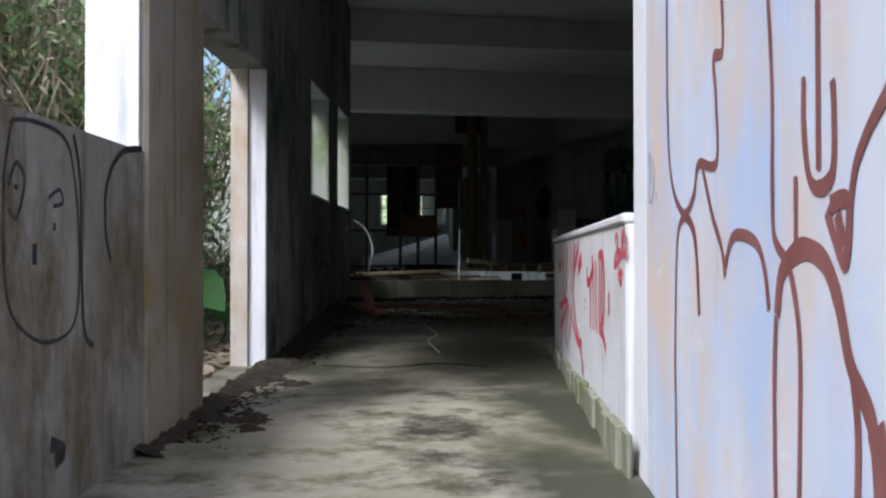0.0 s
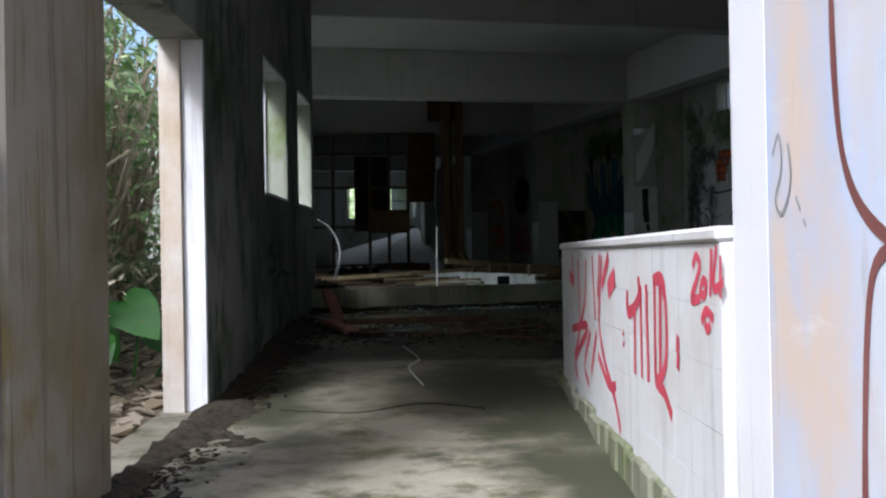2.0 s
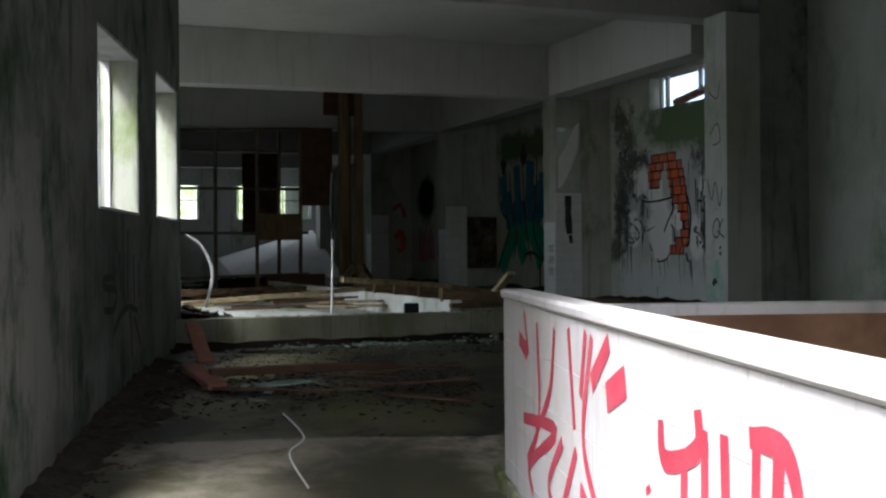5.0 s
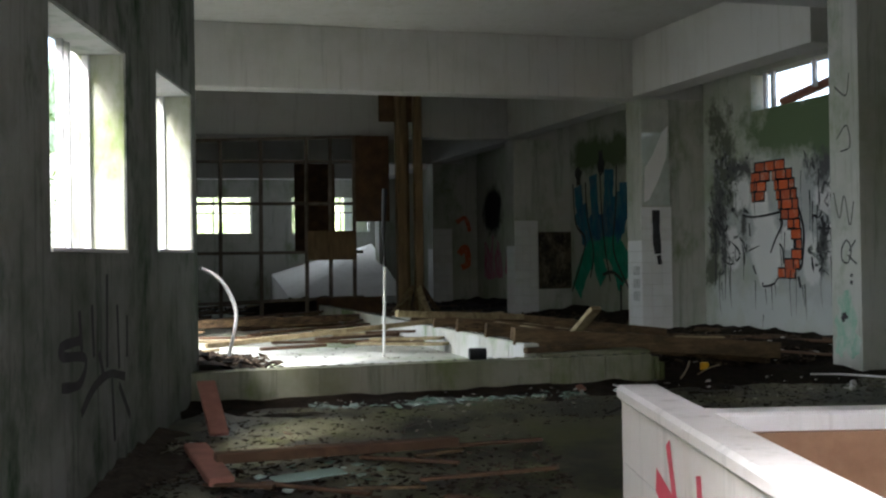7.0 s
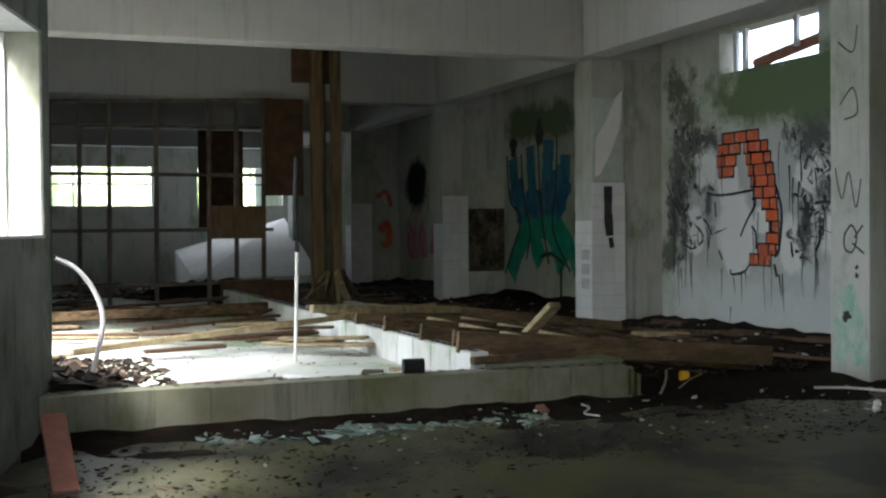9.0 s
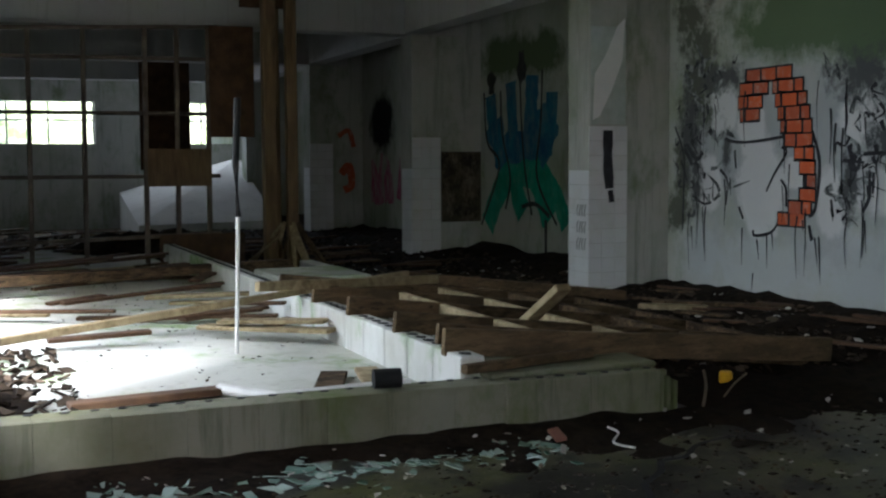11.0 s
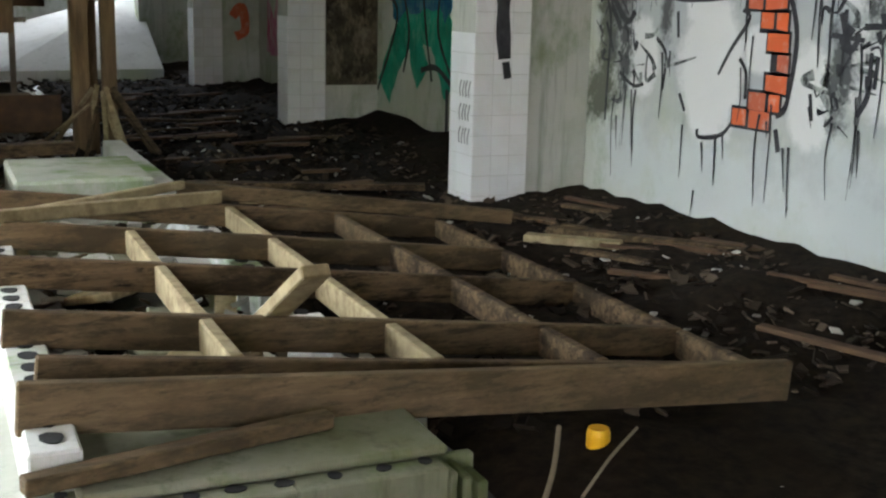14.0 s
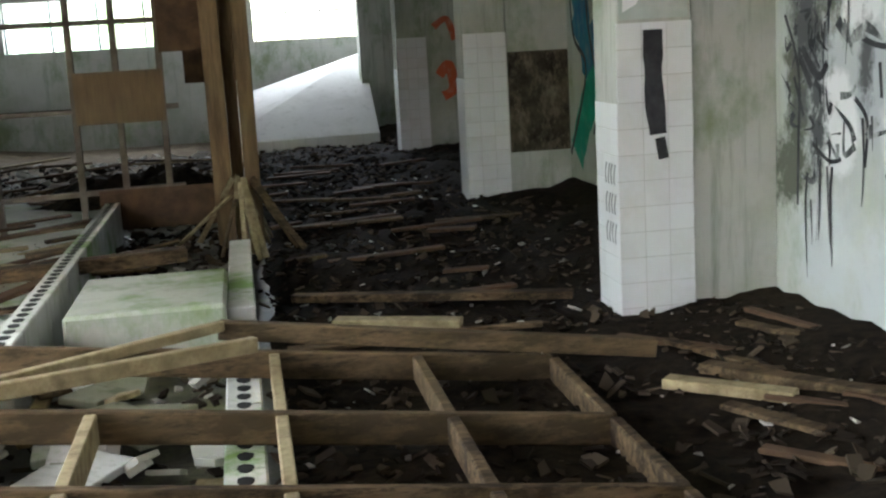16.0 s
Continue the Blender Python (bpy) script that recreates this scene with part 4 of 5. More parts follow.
tagged(mesh_of("pipe_sleeve", bm, shaft_mat), "black sleeve on the standing pipe", "pipe")
bm = bmesh.new()
c0 = uv(15.6, -1.62, 1.08)
tube(bm, spline([c0, c0 + Vector((0.14, 0.05, -0.08)), c0 + Vector((0.25, 0.1, -0.24)), c0 + Vector((0.29, 0.14, -0.42)), c0 + Vector((0.23, 0.18, -0.72))]), 0.016)
tagged(mesh_of("drooping_pipe", bm, pvc), "white flexible conduit drooping from the wall end", "conduit")
for k, (a, b) in enumerate((((4.2, 15.75, 0.2), (4.9, 15.62, 0.24)), ((4.0, 16.2, 0.18), (4.3, 15.6, 0.2)))):
    bm = bmesh.new()
    tube(bm, [a, b], 0.03)
    tagged(mesh_of("loose_pipe", bm, pvc), "white plastic pipe lying on the pale floor", "pipe", "loose pipes")
bm = bmesh.new()
tube(bm, [(4.62, 15.42, 0.32), (4.76, 15.4, 0.32)], 0.05, 14)
tagged(mesh_of("black_pipe_end", bm, shaft_mat), "short black plastic pipe end on the kerb", "pipe")
bm = bmesh.new()
tube(bm, spline([(7.64, 15, 0.06), (7.86, 14.87, 0.06), (7.99, 14.65, 0.06), (8.15, 14.32, 0.06)]), 0.009)
tagged(mesh_of("floor_hose", bm, pvc), "white hose lying on the dark floor", "hose")
for (x, y), r, mt, lb in zip(((9.2, 15.26), (8.62, 14.79), (8.34, 14.63), (8.51, 14.9), (7.42, 14.1)), (0.035, 0.03, 0.035, 0.025, 0.03), (pvc, red_paint, yellow_mat, pvc, pvc), ("white", "red", "yellow", "white", "white")):
    bm = bmesh.new()
    tube(bm, [(x, y, 0.03), (x, y + 0.01, 0.045), (x + 0.01, y + 0.01, 0.08), (x + 0.01, y, 0.1)], [r * 0.7, r, r, r * 0.5], 12)
    tagged(mesh_of("bottle_cap", bm, mt), "small %s plastic cap on the dark soil" % lb, "cap", "plastic caps")
wire = bmesh.new()
tube(wire, spline([uv(9.2, -1.2, -0.33), uv(9.0, -0.7, -0.33), uv(9.4, -0.3, -0.33), uv(9.1, 0.1, -0.33)]), 0.004)
tagged(mesh_of("cable", wire, shaft_mat), "thin dark cable on the corridor floor", "cable")
wire = bmesh.new()
tube(wire, spline([uv(11.8, -0.5, -0.14), uv(11.2, -0.35, -0.2), uv(10.8, -0.42, -0.23), uv(10.2, -0.3, -0.3)]), 0.006)
tagged(mesh_of("cable", wire, pvc), "pale cable on the corridor floor", "cable")
bm = bmesh.new()
beam_between(bm, uv(13.5, -1.3, 0.0), uv(12.6, -1.0, -0.05), 0.14, 0.05)
tagged(mesh_of("terracotta_board", bm, brick_red), "dusty terracotta-coloured board on the floor", "board")
bm = bmesh.new()
beam_between(bm, uv(14.6, -1.42, 0.28), uv(14.1, -1.25, -0.02), 0.13, 0.03)
tagged(mesh_of("terracotta_board", bm, brick_red), "terracotta board leaning on rubble by the wall", "board")
for k, (u, v, w, l, rz) in enumerate(((12.75, -0.55, 0.16, 0.4, 12), (13.35, -0.5, 0.12, 0.28, 40))):
    bm = box(-l / 2, l / 2, -w / 2, w / 2, 0, 0.008, Matrix.Translation(uv(u, v, floor_z(*uv(u, v).xy) + 0.035)) @ pose(0, 0, 0, 3, -2, rz), 0.002)
    tagged(mesh_of("glass_sheet", bm, glass_green), "broken pale green glass sheet on the floor", "glass", "glass sheets")
plank(tuple(uv(13.0, -1.1, 0.01)), tuple(uv(13.5, 0.3, 0.0)), 0.1, 0.06, dark_wood, "dark broken plank on the floor")
bm = bmesh.new()
ribbon(bm, [(5.1, 13.75), (5.33, 13.97), (5.42, 14.15), (5.59, 14.29), (5.7, 14.44), (5.85, 14.47), (6.04, 14.64), (6.3, 14.72)], 0.032, Matrix.Identity(4), 0.016)
for v in bm.verts:
    v.co.z = floor_z(v.co.x, v.co.y) + 0.016
tagged(mesh_of("floor_crack", bm, shaft_mat), "jagged dark crack in the mossy floor", "crack", kind="structure")
for pts, r in (([(6.86, 15.75, 0.14), (6.7, 15.5, 0.1), (6.51, 15.26, 0.05)], 0.009), ([(7.17, 15.74, 0.1), (6.95, 15.56, 0.09), (6.74, 15.38, 0.06)], 0.006)):
    bm = bmesh.new()
    tube(bm, spline(pts), r, 6)
    tagged(mesh_of("twig", bm, dry_leaf), "dry pale twig lying on dark soil", "twig", "twigs on the soil")
bm = bmesh.new()
tube(bm, spline([(5.75, 15.02, 0.05), (5.76, 14.93, 0.04), (5.65, 14.79, 0.03), (5.69, 14.66, 0.03)]), 0.006, 6)
tagged(mesh_of("wire", bm, pvc), "bent white wire on dark soil", "wire")
plank((5.47, 15.09, 0.05), (5.44, 14.94, 0.03), 0.06, 0.02, brick_red, "broken terracotta piece on dark soil", 12, "terracotta_piece")
hole = empty("high_opening", "high opening with a red pole and white frames outside", "window", kind="structure")
for y0, y1, z0, z1, mt in ((18.55, 18.62, 2.9, 3.36, alu), (18.72, 18.78, 2.9, 3.36, alu), (17.7, 17.76, 3.05, 3.36, alu)):
    part("bar", box(XW + 0.1, XW + 0.14, y0, y1, z0, z1), mt, hole)
bm = bmesh.new()
tube(bm, [(XW + 0.2, 17.25, 3.12), (XW + 0.2, 18.5, 2.98)], 0.06)
part("pole", bm, brick_red, hole)
bm = bmesh.new()
tube(bm, [(8.8, 17.6, CEIL_Z - 0.03), (8.8, 17.6, CEIL_Z)], 0.14, 16)

tagged(mesh_of("ceiling_rose", bm, dark_wood), "dark round ceiling fitting", "fitting")

# ---- graffiti ----
def paint(name, label, strokes, material, m, blobs=(), drips=()):
    bm = bmesh.new()
    for k, (wd, pts) in enumerate(strokes):
        ribbon(bm, pts, wd, m, 0.0012 + 0.0001 * k)
    for k, (x, y, rx, ry) in enumerate(blobs):
        blob(bm, x, y, rx, ry, m, 0.0006 + 0.0001 * k, 0.3, k * 1.7)
    for x, y, l in drips:
        ribbon(bm, [(x, y), (x + 0.004, y - l / 2), (x, y - l)], 0.022, m, 0.0052, True)
    return tagged(mesh_of(name, bm, material), label, "graffiti", kind="structure")


LOOPS_0 = [(0.042, [(4.49, 1.61), (4.48, 1.04), (4.39, 0.77), (4.15, 0.64), (3.96, 0.69), (3.87, 0.79), (3.59, 0.77), (3.59, 0.96), (3.62, 1.1), (3.49, 1.11), (3.52, 1.36)]),
    (0.042, [(4.1, 0.63), (4.27, 0.56), (4.33, 0.18), (4.32, -0.15), (4.29, -0.52)]),
    (0.055, [(4.13, 0.64), (3.96, 0.57), (3.9, 0.45), (3.87, 0.29)]),
    (0.042, [(3.8, 0.77), (3.65, 0.61), (3.52, 0.51), (3.47, 0.42)]),
    (0.042, [(3.47, 0.45), (3.38, 0.53), (3.25, 0.54), (3.08, 0.51), (3, 0.44), (2.96, 0.34)]),
    (0.042, [(2.97, 1.22), (2.92, 0.91), (2.92, 0.62), (2.9, 0.52), (2.8, 0.47)]),
    (0.042, [(2.71, 0.66), (2.71, 0.51)])]
LOOPS_1 = [(0.07, [(2.88, 0.33), (2.84, 0.43), (2.73, 0.48), (2.62, 0.49), (2.49, 0.46), (2.4, 0.38), (2.33, 0.26), (2.25, 0.2), (2.19, 0.13), (2.16, -0.04)]),
    (0.042, [(2.78, 0.47), (2.71, 0.36), (2.68, 0.22), (2.7, -0.16)]),
    (0.042, [(2.89, 0.33), (2.91, 0.13), (2.9, -0.2)]),
    (0.042, [(2.64, 0.88), (2.64, 0.76), (2.6, 0.65), (2.52, 0.62), (2.43, 0.65), (2.42, 0.77), (2.43, 0.84)]),
    (0.042, [(2.53, 1.1), (2.53, 0.66)]),
    (0.05, [(2.47, 0.57), (2.42, 0.51), (2.35, 0.46), (2.33, 0.58), (2.45, 0.58)]),
    (0.06, [(2.4, 0.56), (2.36, 0.49)]),
    (0.042, [(2.04, 0.82), (2.12, 0.76), (2.21, 0.71), (2.29, 0.64), (2.33, 0.53)])]
LOOPS_2 = [(0.042, [(2.32, 0.26), (2.28, 0.13), (2.29, -0.06)]),
    (0.12, [(2.18, 0.15), (2.15, 0.08), (2.14, -0.03)])]
LOOPS = LOOPS_0 + LOOPS_1 + LOOPS_2
FACE_0 = [(0.018, [(4.11, 0.98), (4.04, 0.74), (4.06, 0.4), (4.16, 0.25), (4.45, 0.16), (4.77, 0.22), (4.83, 0.51), (4.75, 0.86), (4.62, 0.98), (4.32, 1), (4.11, 0.98)]),
    (0.018, [(4.08, 0.74), (4.15, 0.83), (4.23, 0.77), (4.16, 0.63), (4.08, 0.66)]),
    (0.03, [(4.15, 0.75), (4.15, 0.73)]),
    (0.018, [(4.47, 0.72), (4.59, 0.76), (4.63, 0.71), (4.52, 0.69)]),
    (0.03, [(4.52, 0.61), (4.55, 0.61)]),
    (0.05, [(4.33, 0.54), (4.33, 0.46)]),
    (0.03, [(5.74, 1.04), (5.41, 0.99), (5.2, 0.84), (5.17, 0.64), (5.25, 0.48)]),
    (0.03, [(4.75, 1), (4.84, 0.79), (4.88, 0.22), (5.01, 0.11)]),
    (0.06, [(4.5, -0.24), (4.65, -0.29), (4.55, -0.32)])]
FACE = FACE_0
LETTERS_LEFT_0 = [(0.045, [(9.5, 0.62), (9.4, 0.43)]),
    (0.045, [(9.17, 0.59), (9.13, 0.18), (9.44, -0.05)]),
    (0.045, [(8.76, 0.59), (8.87, 0.33), (9.21, 0.11)]),
    (0.045, [(8.48, 0.61), (8.38, 0.25)]),
    (0.045, [(8.18, 0.62), (8.27, 0.38)]),
    (0.045, [(8.08, 0.61), (8.23, 0.26), (8.05, 0.06), (7.71, -0.1), (7.52, -0.25)]),
    (0.06, [(7.83, 0.61), (8.09, 0.45)]),
    (0.08, [(7.62, 0.51), (7.87, 0.43)]),
    (0.045, [(9.54, 0.13), (8.73, 0.19), (9.37, -0.05), (9.29, -0.17)]),
    (0.045, [(8.61, 0.17), (8.91, -0.05), (8.72, -0.15)]),
    (0.045, [(8.35, 0.18), (8.6, -0.07)]),
    (0.045, [(8.28, 0.06), (7.9, -0.06), (7.64, -0.04)]),
    (0.07, [(9.65, 0.49), (9.42, 0.44)])]
LETTERS_LEFT = LETTERS_LEFT_0
LETTERS_RIGHT_0 = [(0.042, [(7.25, 0.45), (7.21, 0.35), (6.94, 0.42), (6.93, 0.52)]),
    (0.042, [(7.04, 0.37), (7.06, 0.08)]),
    (0.042, [(6.88, 0.48), (6.88, 0.08)]),
    (0.042, [(6.74, 0.49), (6.72, 0.08)]),
    (0.042, [(6.58, 0.51), (6.38, 0.51), (6.31, 0.37), (6.34, 0.19), (6.52, 0.1), (6.55, 0.14)]),
    (0.042, [(6.54, 0.5), (6.56, 0.13)]),
    (0.042, [(6.42, 0.49), (6.45, 0.13)]),
    (0.04, [(6.52, 0.1), (6.36, 0.07), (6.23, -0)]),
    (0.04, [(7.38, 0.25), (7.37, 0.23)]),
    (0.04, [(7.38, 0.2), (7.37, 0.18)]),
    (0.05, [(6.12, 0.29), (6.07, 0.28)]),
    (0.05, [(6.12, 0.23), (6.07, 0.22)])]
LETTERS_RIGHT = LETTERS_RIGHT_0
DATE_0 = [(0.035, [(5.82, 0.57), (5.77, 0.61), (5.71, 0.58), (5.76, 0.53), (5.85, 0.46), (5.71, 0.47)]),
    (0.035, [(5.68, 0.53), (5.71, 0.49), (5.65, 0.48), (5.62, 0.52), (5.68, 0.53)]),
    (0.035, [(5.54, 0.63), (5.57, 0.48)]),
    (0.035, [(5.47, 0.64), (5.52, 0.51), (5.39, 0.53)]),
    (0.035, [(5.42, 0.61), (5.43, 0.48)]),
    (0.035, [(5.7, 0.39), (5.63, 0.43), (5.53, 0.41)]),
    (0.035, [(5.65, 0.39), (5.61, 0.37), (5.57, 0.39)])]
DATE = DATE_0
SCRAWL_0 = [(0.03, [(12.33, 0.74), (12.01, 0.73), (12.03, 0.68), (12.42, 0.64), (12.32, 0.52), (12, 0.53)]),
    (0.03, [(12.32, 0.89), (12.36, 0.68)]),
    (0.03, [(12.56, 0.91), (12.59, 0.63)]),
    (0.03, [(12.88, 1.07), (12.86, 0.55)]),
    (0.03, [(13.1, 0.89), (13.13, 0.52)]),
    (0.03, [(13.33, 0.82), (13.32, 0.57)]),
    (0.03, [(12.69, 0.65), (12.79, 0.5)]),
    (0.03, [(12.33, 0.36), (12.58, 0.47), (12.9, 0.51), (13.27, 0.46)]),
    (0.03, [(12.96, 0.48), (13.01, 0.12)]),
    (0.03, [(13.12, 0.43), (13.38, 0.21)])]
SCRAWL = SCRAWL_0
OUTLINES_0 = [(0.028, [(19.24, 1.66), (19.01, 1.59), (18.63, 1.59), (17.94, 1.66)]),
    (0.028, [(19.98, 1.76), (19.82, 1.46), (19.82, 1.06), (19.83, 0.71)]),
    (0.05, [(19.78, 1.58), (19.6, 1.43), (19.5, 1.5)]),
    (0.028, [(19.87, 1.42), (19.76, 1.21)]),
    (0.028, [(19.66, 1.07), (19.48, 0.99), (19.35, 1.01)]),
    (0.028, [(19.22, 1.33), (19.1, 1.22), (19.12, 0.99)]),
    (0.028, [(18.99, 1.51), (18.97, 1.34)]),
    (0.028, [(18.92, 0.98), (18.85, 0.87)]),
    (0.028, [(18.7, 0.77), (18.67, 0.72), (18.43, 0.77), (18.28, 0.95)]),
    (0.028, [(18.32, 1.53), (18.25, 1.48), (18.41, 1.29), (18.52, 1.13)]),
    (0.028, [(18.32, 1.24), (18.25, 1.16), (18.24, 1)])]
OUTLINES_1 = [(0.04, [(17.92, 1.66), (17.82, 1.39), (17.86, 1.01), (17.95, 0.93)]),
    (0.04, [(17.94, 0.85), (17.9, 0.72)]),
    (0.04, [(17.48, 1.53), (17.39, 1.34), (17.33, 1.41)]),
    (0.028, [(17.54, 1.41), (17.29, 1.39)]),
    (0.035, [(17.23, 1.33), (17.23, 1.11), (17.3, 0.99)]),
    (0.028, [(17.18, 1.31), (17.19, 1.14)]),
    (0.035, [(17.3, 1.46), (17.05, 1.46), (16.85, 1.37)]),
    (0.028, [(17.67, 1.08), (17.64, 0.93)]),
    (0.05, [(19.8, 1.53), (19.67, 1.37)]),
    (0.04, [(17.46, 1.36), (17.37, 1.32)])]
OUTLINES = OUTLINES_0 + OUTLINES_1
DRIPS_0 = [(0.022, [(19.56, 0.98), (19.57, 0.77), (19.58, 0.55)]),
    (0.022, [(19.49, 0.96), (19.46, 0.54)]),
    (0.022, [(18.86, 0.78), (18.86, 0.43)]),
    (0.022, [(18.64, 0.69), (18.61, 0.5)]),
    (0.022, [(18.5, 0.76), (18.49, 0.43)]),
    (0.022, [(17.86, 0.75), (17.82, 0.5)]),
    (0.022, [(17.81, 0.76), (17.78, 0.35)]),
    (0.022, [(17.27, 0.92), (17.25, 0.66)]),
    (0.022, [(16.99, 0.81), (16.96, 0.6)]),
    (0.022, [(16.86, 0.89), (16.84, 0.64)]),
    (0.022, [(17.29, 1.76), (17.27, 1.53)]),
    (0.022, [(18.43, 0.77), (18.41, 0.61)]),
    (0.022, [(19.67, 0.76), (19.65, 0.51)]),
    (0.022, [(18.02, 0.89), (18.01, 0.79)]),
    (0.022, [(18.69, 0.37), (18.71, 0.2)]),
    (0.022, [(19.05, 1.25), (19.04, 1.08)])]
DRIPS = DRIPS_0
PR = plane_uv(0.749, -1)
paint("wall_graffiti", "large reddish-brown spray-painted loops on the pale wall", [(wd * 0.8, pts) for wd, pts in LOOPS], red_brown, PR)
paint("wall_scribble", "small grey scribble on the pale wall edge", [(0.012, [(4.98, 0.88), (4.92, 0.93), (4.9, 0.84), (4.96, 0.76), (4.9, 0.72), (4.82, 0.8), (4.84, 0.9)]), (0.01, [(4.78, 0.76), (4.74, 0.72)]), (0.01, [(4.72, 0.7), (4.7, 0.68)])], grey_paint, PR)
PL = plane_uv(0.709, -1)
paint("low_wall_graffiti", "tall red spray-painted letters on the low white wall", [(wd * 1.15, pts) for wd, pts in LETTERS_LEFT], red_paint, PL)
paint("low_wall_graffiti", "red spray-painted word on the low white wall", [(wd * 1.3, pts) for wd, pts in LETTERS_RIGHT], red_paint, PL)
paint("low_wall_date", "red spray-painted number 2014 on the low white wall", DATE, red_paint, PL)
PW = plane_uv(-1.654, 1)
paint("parapet_graffiti", "faint black line drawing on the grey parapet", FACE, black_paint, PW)
PWL = plane_uv(-1.668, 1)
paint("wall_scrawl", "black scrawled tag on the mossy wall", [(wd * 1.7, pts) for wd, pts in SCRAWL], black_paint, PWL)
PX = plane_x(XW)
bb = bmesh.new()
bk = bmesh.new()
rows_of = [(2.14, 18.2, 18.85), (2.02, 18.05, 18.46), (2.02, 18.52, 18.93), (1.9, 18.0, 18.42), (1.9, 18.6, 18.95), (1.78, 17.96, 18.38), (1.78, 18.64, 18.92), (1.66, 17.93, 18.34), (1.54, 17.92, 18.3), (1.42, 17.9, 18.15), (1.3, 17.88, 18.08), (1.18, 17.87, 18.03), (1.06, 17.87, 18.08), (0.95, 17.92, 18.22), (0.84, 18.0, 18.36)]
for k, (z, a, b) in enumerate(rows_of):
    y = a - 0.09 * (k % 2)
    bb.faces.new([bb.verts.new((XW - 0.004, yy, zz)) for yy, zz in ((a - 0.02, z - 0.02), (b, z - 0.02), (b, z + 0.118), (a - 0.02, z + 0.118))])
    while y < b:
        y1 = min(y + 0.2, b)
        if y1 - max(y, a) > 0.05:
            vs = [bk.verts.new((XW - 0.0055, yy, zz)) for yy, zz in ((max(y, a), z + 0.01 * R(-1, 1)), (y1 - 0.012, z + 0.01 * R(-1, 1)), (y1 - 0.012, z + 0.1), (max(y, a), z + 0.1))]
            bk.faces.new(vs)
        y += 0.215
tagged(mesh_of("mural_joints", bb, black_paint), "black joints of the painted bricks", "graffiti", kind="structure")
tagged(mesh_of("mural_bricks", bk, orange_paint), "orange brick pattern painted in the mural", "graffiti", kind="structure")
random.seed(4)
paint("mural_outline", "black dripping outlines of the mural", OUTLINES, black_paint, PX)
bm = bmesh.new()
for k, (wd, pts) in enumerate(DRIPS):
    ribbon(bm, pts, wd, PX, 0.0062, True)
for _ in range(44):
    x, z = R(16.5, 19.85), R(0.8, 2.2)
    ribbon(bm, [(x, z), (x + R(-0.03, 0.03), z - 0.2), (x, z - R(0.3, 0.6))], R(0.012, 0.03), PX, 0.0064, True)
tagged(mesh_of("mural_drips", bm, black_paint), "black paint drips below the mural", "graffiti", kind="structure")
bm = bmesh.new()
for cx, cz, n, sp in ((19.75, 1.7, 16, 0.16), (19.6, 1.35, 12, 0.14), (17.4, 1.5, 14, 0.16), (17.1, 1.85, 12, 0.2), (19.3, 2.05, 10, 0.2), (17.5, 1.0, 8, 0.1), (16.6, 1.5, 8, 0.2)):
    for _ in range(n):
        x, z = cx + random.gauss(0, sp), cz + random.gauss(0, sp)
        ribbon(bm, [(x, z), (x + R(-0.06, 0.06), z + R(-0.08, 0.05)), (x + R(-0.09, 0.09), z + R(-0.14, 0.08))], R(0.015, 0.05), PX, 0.0045 + 0.00003 * _, True)
tagged(mesh_of("mural_blots", bm, black_paint), "black blots and scratches of the mural", "graffiti", kind="structure")
bm = bmesh.new()
for _ in range(44):
    x, z = R(16.4, 17.7) if _ % 2 else R(19.0, 19.85), R(0.95, 2.4)
    ribbon(bm, [(x, z), (x + R(-0.15, 0.15), z + R(-0.15, 0.15)), (x + R(-0.25, 0.25), z + R(-0.2, 0.2))], R(0.03, 0.08), PX, 0.0015 + 0.00002 * _, True)
tagged(mesh_of("mural_shade", bm, smoke_paint), "grey sprayed shading of the mural", "graffiti", kind="structure")
P0 = plane_x(8.379)
paint("pier_scribble", "black scribbles on the side of the plain pier", [(0.018, [(15.55, 1.17), (15.47, 1.24), (15.41, 1.15), (15.46, 1.03), (15.55, 1.06), (15.55, 1.17)]), (0.018, [(15.46, 1.1), (15.33, 1.02)]), (0.018, [(15.44, 1.14), (15.34, 1.24)]),
      (0.014, [(15.66, 1.7), (15.58, 1.45), (15.5, 1.66), (15.42, 1.38), (15.36, 1.6)]), (0.04, [(15.42, 0.92), (15.4, 0.9)]), (0.04, [(15.43, 0.85), (15.39, 0.84)]), (0.014, [(15.6, 2.2), (15.45, 2.32), (15.4, 2.12), (15.55, 2.08)]), (0.014, [(15.62, 2.7), (15.45, 2.6), (15.4, 2.8)])], black_paint, P0)
paint("pier_stencil", "green sprayed stencil on the plain pier", [], green_pale, P0, [(15.52, 0.52, 0.15, 0.24), (15.42, 0.3, 0.13, 0.16), (15.6, 0.25, 0.08, 0.12)])
paint("pier_stencil", "black mark inside the green stencil", [], black_paint, plane_x(8.377), [(15.53, 0.52, 0.05, 0.04)])
paint("pier_stripe", "black painted stripe on the tiled pier", [(0.11, [(8.75, 1.72), (8.75, 1.4), (8.77, 1.14)]), (0.06, [(8.78, 1.12), (8.8, 1.0)])], black_paint, plane_y(20.05))
paint("pier_scribble", "grey scribbles on the tiled pier side", [(0.022, [(20.1 + 0.05 * j, 0.98 - 0.17 * k), (20.13 + 0.05 * j, 0.9 - 0.17 * k + 0.03 * (j % 2)), (20.12 + 0.05 * j, 0.86 - 0.17 * k)]) for k in range(3) for j in range(4)], grey_paint, plane_x(8.53))
